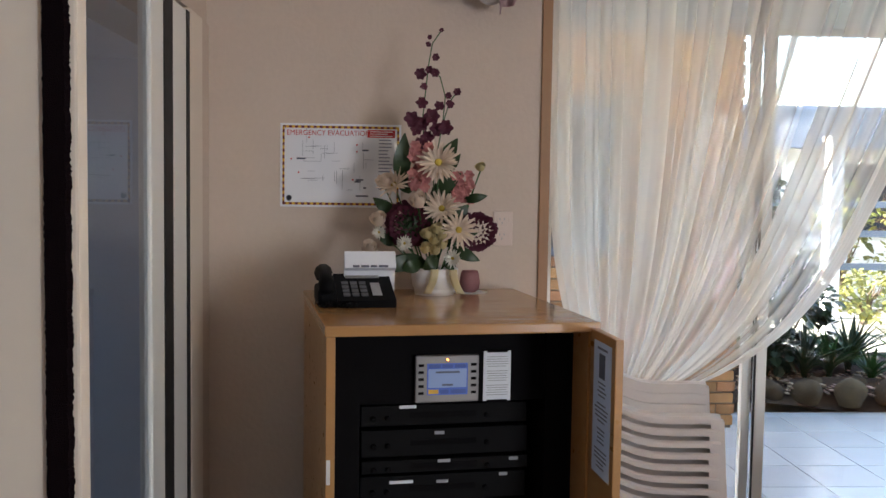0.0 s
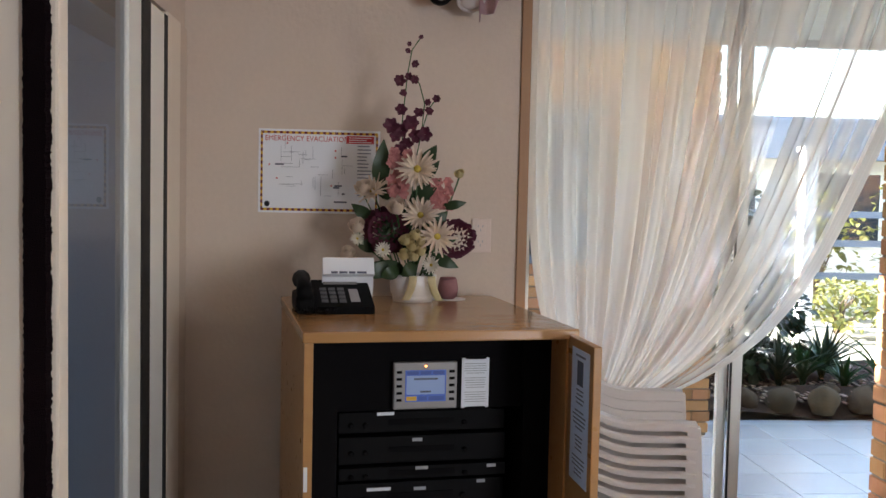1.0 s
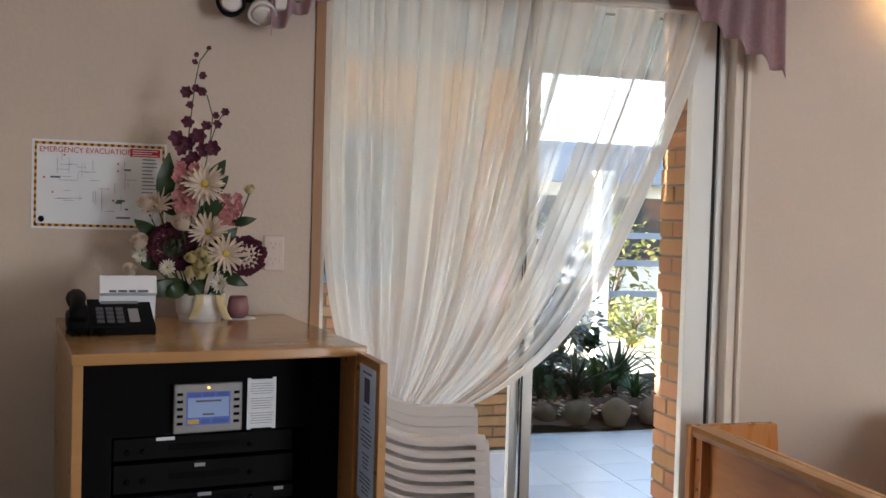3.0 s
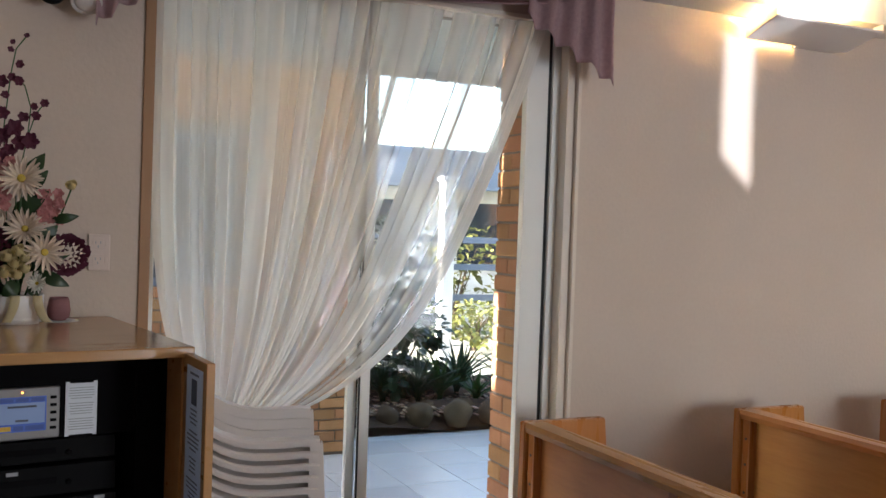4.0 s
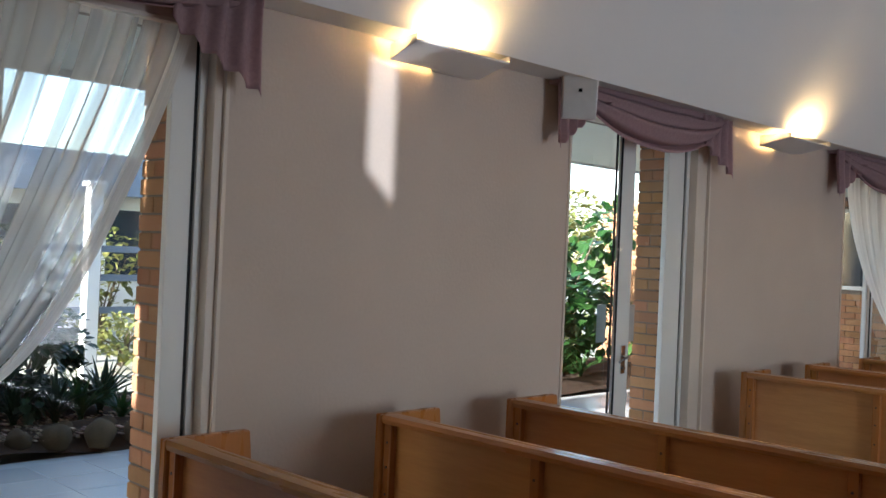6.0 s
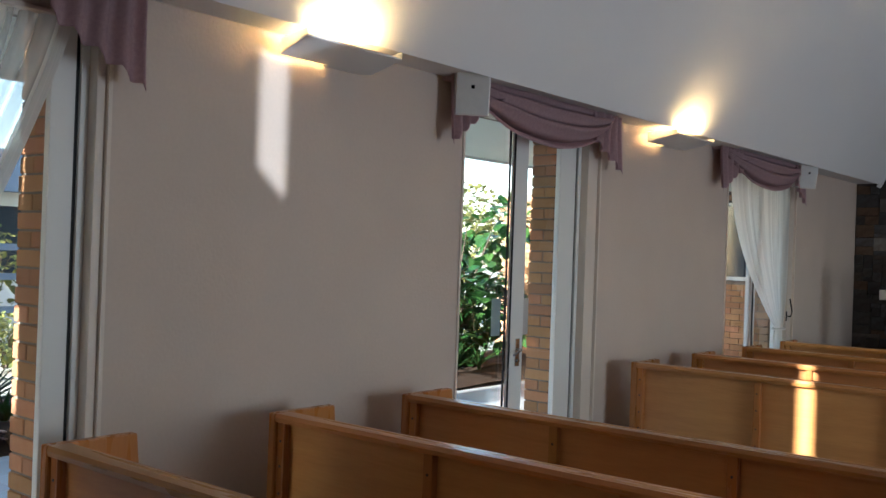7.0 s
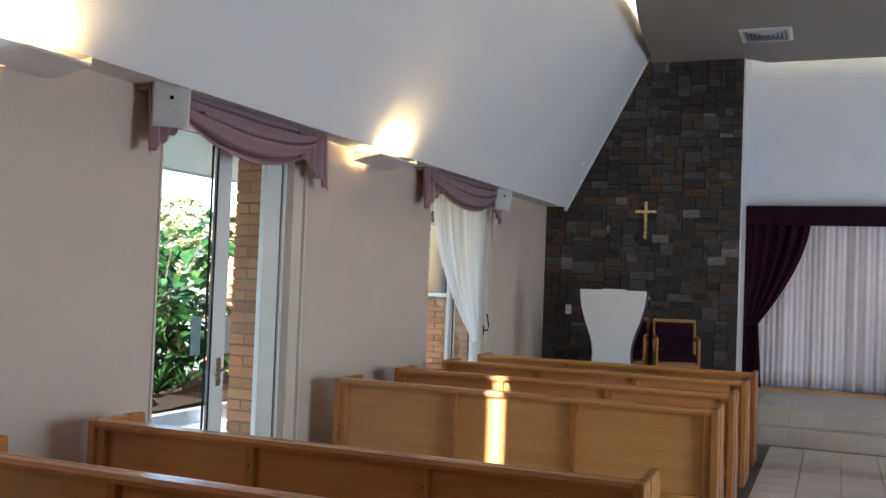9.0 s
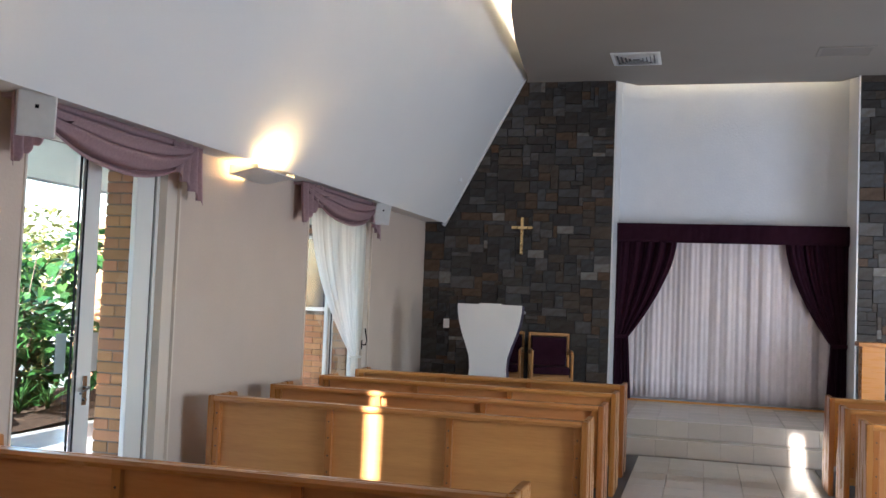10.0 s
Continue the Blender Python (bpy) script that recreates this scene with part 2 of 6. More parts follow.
M["paper"] = mat("paper", (0.78, 0.80, 0.84), 0.6, scale=10, bump=0.05, amount=0.15)
M["ink"] = mat("ink", (0.10, 0.11, 0.15), 0.7, scale=30, bump=0)
M["ink_pale"] = mat("pale_ink", (0.20, 0.22, 0.28), 0.7, scale=30, bump=0)
M["red"] = mat("red_ink", (0.55, 0.03, 0.04), 0.6, scale=30, bump=0)
M["yellow"] = mat("yellow_ink", (0.75, 0.45, 0.05), 0.6, scale=30, bump=0)
M["soil"] = mat("bark_mulch", (0.045, 0.030, 0.022), 0.95, col2=(0.10, 0.065, 0.045), scale=18, fine=90, bump=1.0, spec=0.1)
M["ground"] = mat("pale_ground", (0.46, 0.44, 0.39), 0.95, col2=(0.34, 0.34, 0.25), scale=0.8, fine=30, bump=0.5, amount=0.9, spec=0.1)
M["rock"] = mat("sandstone_rock", (0.125, 0.083, 0.046), 0.9, col2=(0.05, 0.038, 0.026), scale=7, fine=60, bump=0.9, amount=0.9, rnd=0.2, spec=0.2)
M["soffit_out"] = mat("pale_green_soffit", (0.70, 0.76, 0.68), 0.6, scale=2, bump=0.05, amount=0.2)
M["leaf"] = mat("glossy_leaf", (0.046, 0.13, 0.034), 0.3, col2=(0.03, 0.075, 0.014), scale=9, fine=60, bump=0.1, amount=0.8, trans=0.3, rnd=0.35, island=True)
M["leaf_dark"] = mat("dark_leaf", (0.022, 0.055, 0.018), 0.45, col2=(0.014, 0.03, 0.010), scale=9, bump=0.1, amount=0.8, trans=0.2, rnd=0.35, island=True)
M["leaf_pale"] = mat("pale_leaf", (0.13, 0.17, 0.06), 0.5, col2=(0.30, 0.26, 0.06), scale=6, bump=0.1, amount=0.8, trans=0.3, rnd=0.4, island=True)
M["bark"] = mat("bark", (0.11, 0.08, 0.055), 0.9, scale=12, fine=60, bump=0.8, stretch=(3, 3, 0.6))
M["warm_glow"] = glow("warm_tube", (1.0, 0.62, 0.22), 3.5)
M["cove_glow"] = glow("cove_tube", (1.0, 0.80, 0.48), 5)
M["niche_glow"] = glow("niche_tube", (1.0, 0.78, 0.45), 1.2)
M["glass_dark"] = mat("dark_window_glass", (0.03, 0.04, 0.055), 0.08, scale=3, bump=0)
M["blue_grey"] = mat("blue_grey_paint", (0.16, 0.20, 0.27), 0.5, scale=3, bump=0.05, amount=0.4)
M["chips"] = mat("bark_chip", (0.30, 0.20, 0.14), 0.9, scale=20, bump=0.4, rnd=0.6, island=True)
M["stripe_dark"] = mat("dark_red_ink", (0.16, 0.02, 0.02), 0.6, scale=30, bump=0)
M["beech_top"] = mat("polished_beech_top", (0.47, 0.25, 0.10), 0.16, col2=(0.41, 0.205, 0.075), scale=6, fine=50, bump=0.03, amount=0.7, stretch=(4, 0.5, 4))
M["paper_blue"] = mat("pale_blue_paper", (0.66, 0.76, 0.92), 0.4, scale=10, bump=0.03, amount=0.15)
M["screen_blue"] = glow("lit_screen", (0.05, 0.12, 0.50), 0.012)
M["screen_pale"] = glow("lit_page", (0.24, 0.34, 0.58), 0.008)
M["ink_blue"] = mat("blue_display_tab", (0.04, 0.09, 0.35), 0.4, scale=30, bump=0)
M["orange_led"] = glow("orange_led", (1.0, 0.25, 0.04), 1.2)
M["keys"] = mat("grey_keys", (0.10, 0.10, 0.11), 0.5, scale=30, bump=0)
M["paper_grey"] = mat("grey_label", (0.40, 0.40, 0.42), 0.6, scale=30, bump=0)
M["pink_glass"] = mat("pink_glass", (0.52, 0.26, 0.27), 0.12, scale=30, bump=0, trans=0.5)
M["pink_wax"] = mat("pink_wax", (0.55, 0.22, 0.22), 0.5, scale=30, bump=0, trans=0.3)
M["petal_cream"] = mat("cream_petal", (0.78, 0.68, 0.55), 0.6, col2=(0.70, 0.52, 0.45), scale=25, bump=0.1, trans=0.25)
M["petal_white"] = mat("white_petal", (0.78, 0.76, 0.68), 0.6, scale=25, bump=0.1, trans=0.25)
M["petal_yellow"] = mat("yellow_flower_eye", (0.55, 0.40, 0.06), 0.7, scale=60, bump=0.5)
M["petal_yellow_pale"] = mat("pale_yellow_petal", (0.72, 0.62, 0.34), 0.6, scale=25, bump=0.1, trans=0.25)
M["petal_pink"] = mat("dusky_pink_petal", (0.48, 0.17, 0.17), 0.6, col2=(0.62, 0.33, 0.29), scale=40, bump=0.1, trans=0.2)
M["petal_plum"] = mat("dark_plum_petal", (0.075, 0.010, 0.028), 0.6, col2=(0.14, 0.02, 0.045), scale=30, bump=0.2, trans=0.1)
M["leaf_deep"] = mat("deep_green_leaf", (0.028, 0.060, 0.020), 0.4, col2=(0.018, 0.036, 0.012), scale=12, bump=0.1, trans=0.15)
M["ribbon"] = mat("pale_yellow_satin", (0.74, 0.64, 0.38), 0.35, scale=20, bump=0.05, trans=0.25)
M["frost"] = mat("frosted_film", (0.42, 0.50, 0.50), 0.5, scale=20, bump=0.1, trans=0.4)
M["frost_pale"] = mat("pale_frosted_film", (0.60, 0.56, 0.52), 0.5, scale=20, bump=0.1, trans=0.4)
M["velvet_blue"] = mat("dark_violet_laminate", (0.05, 0.035, 0.075), 0.4, scale=5, bump=0.05)


# ---- mesh helpers ----
def box(bm, x0, x1, y0, y1, z0, z1, bevel=0.0):
    r = bmesh.ops.create_cube(bm, size=1.0, matrix=Matrix.Translation(((x0 + x1) / 2, (y0 + y1) / 2, (z0 + z1) / 2)) @ Matrix.Diagonal((abs(x1 - x0), abs(y1 - y0), abs(z1 - z0), 1)))
    if bevel:
        ed = list({e for v in r["verts"] for e in v.link_edges})
        bmesh.ops.bevel(bm, geom=ed, offset=bevel, segments=2, affect="EDGES", profile=0.6)
    return bm


def bx(*a, **k):
    return box(bmesh.new(), *a, **k)


def prism(bm, pts, axis, a, b):
    """A polygon, given in the two other axes, drawn out along axis from a to b."""
    def at(p, s):
        return {"x": (s, p[0], p[1]), "y": (p[0], s, p[1]), "z": (p[0], p[1], s)}[axis]
    v0, v1 = [bm.verts.new(at(p, a)) for p in pts], [bm.verts.new(at(p, b)) for p in pts]
    n = len(pts)
    bm.faces.new(v0), bm.faces.new(v1[::-1])
    for i in range(n):
        bm.faces.new((v0[i], v1[i], v1[(i + 1) % n], v0[(i + 1) % n]))
    bmesh.ops.recalc_face_normals(bm, faces=bm.faces)
    return bm


def quad(a, b, c, d):
    """One sheet of glass, its face turned to the side from which a, b, c, d run anticlockwise."""
    bm = bmesh.new()
    bm.faces.new([bm.verts.new(p) for p in (a, b, c, d)])
    return bm


def tube(bm, pts, r, n=8):
    rings = []
    pts = [Vector(p) for p in pts]
    rs = r if isinstance(r, (list, tuple)) else [r] * len(pts)
    for i, p in enumerate(pts):
        d = (pts[min(i + 1, len(pts) - 1)] - pts[max(i - 1, 0)]).normalized()
        u = d.orthogonal().normalized() if abs(d.z) > 0.9 else d.cross(Vector((0, 0, 1))).normalized()
        w = d.cross(u)
        rings.append([bm.verts.new(p + (u * math.cos(2 * math.pi * k / n) + w * math.sin(2 * math.pi * k / n)) * rs[i]) for k in range(n)])
    for a, b in zip(rings, rings[1:]):
        for k in range(n):
            bm.faces.new((a[k], a[(k + 1) % n], b[(k + 1) % n], b[k]))
    bm.faces.new(rings[0]), bm.faces.new(rings[-1][::-1])
    bmesh.ops.recalc_face_normals(bm, faces=bm.faces)
    return bm


def lathe(bm, prof, n=24, c=(0, 0, 0)):
    rings = [[bm.verts.new((c[0] + r * math.cos(2 * math.pi * k / n), c[1] + r * math.sin(2 * math.pi * k / n), c[2] + z)) for k in range(n)] for r, z in prof]
    for a, b in zip(rings, rings[1:]):
        for k in range(n):
            bm.faces.new((a[k], a[(k + 1) % n], b[(k + 1) % n], b[k]))
    bm.faces.new(rings[0]), bm.faces.new(rings[-1][::-1])
    bmesh.ops.recalc_face_normals(bm, faces=bm.faces)
    return bm


def grid(bm, nu, nv, fn, thick=0.0):
    """A sheet fn(u, v) -> place, closed to a slab where thick is given."""
    V = [[bm.verts.new(fn(i / nu, j / nv)) for j in range(nv + 1)] for i in range(nu + 1)]
    fs = [bm.faces.new((V[i][j], V[i + 1][j], V[i + 1][j + 1], V[i][j + 1])) for i in range(nu) for j in range(nv)]
    if thick:
        bmesh.ops.recalc_face_normals(bm, faces=fs)
        bmesh.ops.solidify(bm, geom=fs, thickness=thick)
    return bm


def lay_uv(bm, nu, nv):
    """UV running 0 to 1 over a sheet made by grid()."""
    uv = bm.loops.layers.uv.new("UVMap")
    bm.verts.index_update()
    for f in bm.faces:
        for lp in f.loops:
            i, j = divmod(lp.vert.index, nv + 1)
            lp[uv].uv = (i / nu, j / nv)
    return bm


def link(name, bm, material, smooth=False):
    me = bpy.data.meshes.new(name)
    bm.to_mesh(me)
    bm.free()
    me.materials.append(M[material])
    if smooth:
        me.shade_smooth()
    return new(name, me)


def part(name, bm, material, parent, label="", smooth=False):
    ob = link(name, bm, material, smooth)
    ob.parent = parent
    if label:
        ob["label"] = label
    return ob


def thing(name, label, category, m=None, group="", kind=""):
    ob = new(name)
    ob.empty_display_size = 0.1
    if m is not None:
        ob.matrix_world = m
    return tagged(ob, label, category, group, kind)


def setting(name, bm, material, label="", smooth=False):
    return tagged(link(name, bm, material, smooth), label or name.replace("_", " "), "structure", kind="structure")


# ---- large structure ----
WX, ENDY, BACKY, MID = -0.40, 12.345, -0.66, 3.89
OPEN = [(0.527, 2.292), (4.576, 6.19), (8.447, 10.25)]
HEAD = 2.46
bm = bmesh.new()
edges = [BACKY - 0.2] + [v for o in OPEN for v in o] + [ENDY]
for a, b in zip(edges[::2], edges[1::2]):
    box(bm, -0.14, 0, a, b, -0.02, 2.70)
for a, b in OPEN:
    box(bm, -0.14, 0, a, b, HEAD, 2.70)
setting("wall_west", bm, "plaster", "warm beige plastered side wall with three tall openings")
bm = bmesh.new()
for i, (a, b) in enumerate(zip(edges[::2], edges[1::2])):
    box(bm, WX + 0.012, -0.145, a + (0.012 if i else 0), b - 0.262, -0.02, 2.62)
for a, b in OPEN:
    box(bm, WX + 0.012, -0.145, a - 0.25, b + 0.02, HEAD + 0.03, 2.62)
setting("wall_west_outer", bm, "mortar", "brick outer leaf of the side wall")
setting("ceiling_soffit", bx(0, 0.285, BACKY, ENDY, 2.592, 2.62), "ceiling", "narrow soffit along the side wall")
SL = (4.55 - 2.575) / (1.321 - 0.283)
XT = 0.283 + (5.05 - 2.575) / SL
prof = [(0.283, 2.572), (XT, 5.05), (XT - 0.035, 5.07), (0.262, 2.591)]
setting("ceiling_slope", prism(bmesh.new(), prof, "y", BACKY, ENDY - 0.066), "ceiling", "steeply raked white ceiling plane")
setting("ceiling_slope_trim", prism(bmesh.new(), [(0.283, 2.53), (1.36, 4.58), (1.32, 4.61), (0.24, 2.55)], "y", ENDY - 0.066, ENDY - 0.038), "white_paint", "white edge strip of the raked ceiling")
setting("ceiling_slope_east", prism(bmesh.new(), [(2 * MID - a, b) for a, b in prof], "y", BACKY, ENDY - 0.066), "ceiling", "steeply raked white ceiling plane")
setting("ceiling_soffit_east", bx(2 * MID - 0.285, 2 * MID, BACKY, ENDY, 2.592, 2.62), "plaster")
setting("ceiling_top", bx(XT - 0.1, 2 * MID - XT + 0.1, BACKY, 13.3, 5.05, 5.15), "ceiling", "white ceiling above the hung panel")
# hung ceiling panel with curved flanks
flank = [(1.30, ENDY), (1.364, 12.05), (1.44, 11.2), (1.533, 10.3), (1.684, 9.3), (1.95, 8.1), (2.35, 6.9), (2.7, 6.1)]
outline = flank + [(2 * MID - a, b) for a, b in flank[::-1]] + [(5.34, ENDY), (5.15, 12.62), (2.71, 12.62), (2.46, ENDY)]
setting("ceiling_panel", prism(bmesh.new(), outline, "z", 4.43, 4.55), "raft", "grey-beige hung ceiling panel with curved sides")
for sgn in (1, -1):
    bm = bmesh.new()
    prev = None
    for a, b in flank:
        xa = a if sgn > 0 else 2 * MID - a
        row = [bm.verts.new(p) for p in ((xa + 0.002 * sgn, b, 4.5505), (xa + 0.022 * sgn, b, 4.5505), (xa + 0.022 * sgn, b, 4.635), (xa + 0.002 * sgn, b, 4.635))]
        if prev:
            for i in range(4):
                bm.faces.new((prev[i], prev[(i + 1) % 4], row[(i + 1) % 4], row[i]))
        prev = row
    bmesh.ops.recalc_face_normals(bm, faces=bm.faces)
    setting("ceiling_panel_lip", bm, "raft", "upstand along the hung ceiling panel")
# floor, carpet, stage
setting("floor", bx(-0.02, 2 * MID, BACKY - 3, 10.7, -0.12, -0.012), "grout", "floor slab under tiles")
for a, b in ((0.0, 2.96), (4.72, 2 * MID)):
    setting("carpet", bx(a, b, 1.2, 10.65, -0.012, 0.0), "carpet", "dark grey carpet strip under the pews")
setting("stage_step", bx(0, 2 * MID, 10.72, 11.0, -0.02, 0.172), "grout", "lower tiled step to the stage")
setting("stage", bx(0, 2 * MID, 10.94, 13.2, -0.02, 0.352), "grout", "tiled stage floor")
# altar end
setting("wall_north", bx(-0.4, 2.452, ENDY, ENDY + 0.3, 0, 4.6), "stone_gap", "wall behind the slate stone cladding")
setting("wall_north_east", bx(5.335, 2 * MID + 0.3, ENDY, ENDY + 0.3, 0, 4.6), "stone_gap", "wall behind the slate stone cladding")
setting("wall_niche", bx(2.2, 5.6, 13.12, 13.3, 0, 5.05), "white_render", "white rendered back wall of the curtained niche")
for a, b in ((2.452, 2.472), (5.315, 5.335)):
    setting("trim_niche", bx(a, b, ENDY - 0.02, 13.12, 0.352, 4.6), "white_paint", "white painted jamb of the niche")
setting("wall_north_upper", bx(XT - 0.3, 2.46, ENDY + 0.02, ENDY + 0.3, 4.6, 5.06), "ceiling")
setting("wall_north_upper_east", bx(5.33, 2 * MID - XT + 0.3, ENDY + 0.02, ENDY + 0.3, 4.6, 5.06), "ceiling")
# unseen sides that close the place
bm = bmesh.new()
for a, b in ((-3.6, 2.4), (5.2, 8.6), (10.4, 13.3)):
    box(bm, 2 * MID, 2 * MID + 0.25, a, b, 0, 2.7)
for a, b in ((2.4, 5.2), (8.6, 10.4)):
    box(bm, 2 * MID, 2 * MID + 0.25, a, b, 2.46, 2.7)
setting("wall_east", bm, "plaster", "warm beige plastered side wall")
# unseen screen added to cut the spot lamp's beam to a slanted patch
bm = bmesh.new()
box(bm, 7.80, 7.815, 2.4, 3.095, 0, 2.46)
box(bm, 7.80, 7.815, 3.18, 3.6, 0, 2.46)
prism(bm, [(3.095, 0.0), (3.18, 0.0), (3.18, 1.857), (3.095, 1.93)], "x", 7.80, 7.815)
setting("blind_east", bm, "drape", "unseen slotted screen that shapes the glint on the side wall")
# slots are made up, placed to lay sun stripes on pews and floor
bm = bmesh.new()
for a, b, c, d in ((-0.2, 0.95, 2.16, 5.1), (1.04, 1.28, 2.16, 5.1), (0.95, 1.04, 2.16, 3.62), (0.95, 1.04, 3.83, 5.1), (1.37, 4.325, 2.16, 5.1), (4.405, 8.0, 2.16, 5.1), (1.28, 1.37, 2.16, 2.90), (1.28, 1.37, 3.52, 5.1), (4.325, 4.405, 2.16, 3.2), (4.325, 4.405, 4.57, 5.1), (4.2, 4.7, 0, 2.16), (6.6, 8.0, 0, 2.16)):
    box(bm, a, b, BACKY - 0.2, BACKY, c, d)
setting("wall_south", bm, "plaster", "plastered wall at the entrance end, slotted to shape the sun stripes")
# enclosure assumed behind the glass, closed to block sun and darken the lobby
bm = bmesh.new()
box(bm, -0.4, 8.0, -3.8, BACKY - 0.2, 2.06, 2.16)
box(bm, -0.4, 8.0, -3.8, -3.6, -0.1, 2.16)
box(bm, 7.8, 8.0, -3.6, BACKY - 0.2, -0.1, 2.16)
box(bm, -0.4, -0.2, -3.6, BACKY - 0.2, -0.1, 2.06)
setting("wall_lobby", bm, "lobby", "plain lobby walls and roof added to keep sun off the partition")


# ---- glass partition and door at the entrance end ----
part_frame = thing("glass_partition", "glazed aluminium partition beside the entrance wall", "partition", kind="structure")
for a, b in ((0.68, 0.82), (0.385, 0.575)):
    part("stile", bx(a, b, -0.685, -0.648, 0, 2.14, 0.006), "alu", part_frame)
part("gasket", bx(0.576, 0.679, -0.69, -0.6462, 0, 2.14), "gasket", part_frame)
part("gasket", bx(0.342, 0.384, -0.69, -0.6465, 0, 2.14), "gasket", part_frame)
part("casing", bx(0.145, 0.341, -0.69, -0.645, 0, 2.155, 0.006), "trim", part_frame)
part("return_wall", bx(0.002, 0.144, -0.70, -0.652, 0, 2.155), "plaster", part_frame)
part("bottom_rail", bx(0.821, 2.58, -0.685, -0.652, 0.0, 0.09, 0.004), "alu", part_frame)
part("head_rail", bx(0.821, 2.58, -0.685, -0.652, 2.10, 2.158, 0.004), "alu", part_frame)
pane = part("pane", quad((0.821, -0.66, 0.09), (0.821, -0.66, 2.10), (2.58, -0.66, 2.10), (2.58, -0.66, 0.09)), "glass_double", part_frame)
leaf = thing("door_1", "folded open entrance door leaf with a black brush seal", "door", kind="structure")
part("stile", bx(2.60, 2.625, -0.62, -0.258, 0.01, 2.14, 0.003), "trim", leaf)


def brush(y0, y1):
    bm = bmesh.new()
    rng = random.Random(int(y0 * -1000))
    z, prev = 0.02, None
    while z < 2.13:
        a, b = y0 + rng.uniform(-0.0006, 0.0004), y1 + 0.0005 * math.sin(z * 150) + rng.uniform(-0.0006, 0.0009)
        row = [bm.verts.new(p) for p in ((2.626, a, z), (2.632, a + 0.003, z), (2.632, b - 0.003, z), (2.626, b, z))]
        if prev:
            for i in range(3):
                bm.faces.new((prev[i], prev[i + 1], row[i + 1], row[i]))
        prev = row
        z += 0.0018
    return bm


part("brush_seal", brush(-0.2865, -0.2640), "bristle", leaf, "frayed black brush seal")

# ---- tall openings of the side wall ----
def window_unit(i, y0, y1, mull, rframe):
    w = thing(f"window_{i}", "tall aluminium framed glass door in a brick reveal", "window", kind="structure")
    lw = 0.036 if i == 1 else 0.018
    part("lining", bx(-0.145, 0.010, y0, y0 + lw, 0, HEAD, 0.003), "lining_wood" if i == 1 else "trim", w)
    part("lining", bx(-0.145, 0.008, y1 - 0.018, y1, 0, HEAD, 0.003), "trim", w)
    part("lining", bx(-0.145, 0.008, y0 + lw, y1 - 0.018, HEAD - 0.018, HEAD, 0.003), "trim", w)
    part("door_stile", bx(-0.125, -0.085, rframe[0], rframe[1], 0.03, HEAD - 0.02, 0.004), "alu", w, "pale glazed door stile")
    part("gasket", bx(-0.122, -0.088, rframe[1] + 0.0005, rframe[1] + 0.014, 0, HEAD - 0.02), "gasket", w)
    part("jamb", bx(-0.140, -0.072, rframe[1] + 0.0145, rframe[1] + 0.05, 0, HEAD - 0.02, 0.004), "alu", w)
    part("jamb", bx(-0.135, -0.014, rframe[1] + 0.0505, y1 - 0.019, 0, HEAD - 0.02, 0.004), "trim", w)
    part("jamb", bx(-0.135, -0.07, y0 + 0.019, y0 + 0.06, 0, HEAD - 0.02, 0.004), "alu", w)
    part("sill", bx(-0.16, -0.02, y0 + 0.02, y1 - 0.02, 0.0, 0.03, 0.004), "alu", w)
    part("stile", bx(-0.112 if i == 2 else -0.135, -0.10, mull[0] + (0.022 if i == 2 else 0), mull[0] + 0.035, 0.03, HEAD - 0.02, 0.003), "gasket" if i == 2 else "alu", w)
    part("stile", bx(-0.10, -0.065, mull[0] + 0.04, mull[1], 0.03, HEAD - 0.02, 0.003), "alu", w)
    part("gasket", bx(-0.078, -0.0665, mull[0] + 0.0352, mull[0] + 0.0398, 0.03, HEAD - 0.02), "gasket", w)
    p1 = part("pane", quad((-0.118, y0 + 0.06, 0.03), (-0.118, mull[0], 0.03), (-0.118, mull[0], HEAD - 0.02), (-0.118, y0 + 0.06, HEAD - 0.02)), "glass", w)
    p2 = part("pane", quad((-0.105, mull[1], 0.03), (-0.105, rframe[0], 0.03), (-0.105, rframe[0], HEAD - 0.02), (-0.105, mull[1], HEAD - 0.02)), "glass", w)
    for p in (p1, p2):
        p.visible_shadow = False
    return w


win1 = window_unit(1, *OPEN[0], (1.335, 1.415), (2.080, 2.184))
win2 = window_unit(2, *OPEN[1], (5.185, 5.365), (5.790, 5.990))
win3 = window_unit(3, *OPEN[2], (9.28, 9.36), (9.95, 10.06))


# ---- brick piers and walls ----
def brick_mesh(name, dx, dy, dz):
    me = bpy.data.meshes.new(name)
    bm = bx(-dx / 2, dx / 2, -dy / 2, dy / 2, -dz / 2, dz / 2)
    bmesh.ops.bevel(bm, geom=bm.edges[:], offset=0.004, segments=1, affect="EDGES")
    bm.to_mesh(me)
    bm.free()
    me.materials.append(M["brick"])
    return me


BR = random.Random(5)
FULL_X = brick_mesh("brick", 0.232, 0.11, 0.067)
HALF_X = brick_mesh("brick_half", 0.112, 0.11, 0.067)
FULL_Y = brick_mesh("brick_y", 0.11, 0.232, 0.067)
HALF_Y = brick_mesh("brick_half_y", 0.11, 0.112, 0.067)


def brick(me, x, y, z, parent):
    ob = new("brick", me)
    ob.matrix_world = pose(x + BR.uniform(-0.002, 0.002), y + BR.uniform(-0.002, 0.002), z, 0, 0, BR.uniform(-0.4, 0.4))
    ob.parent = parent


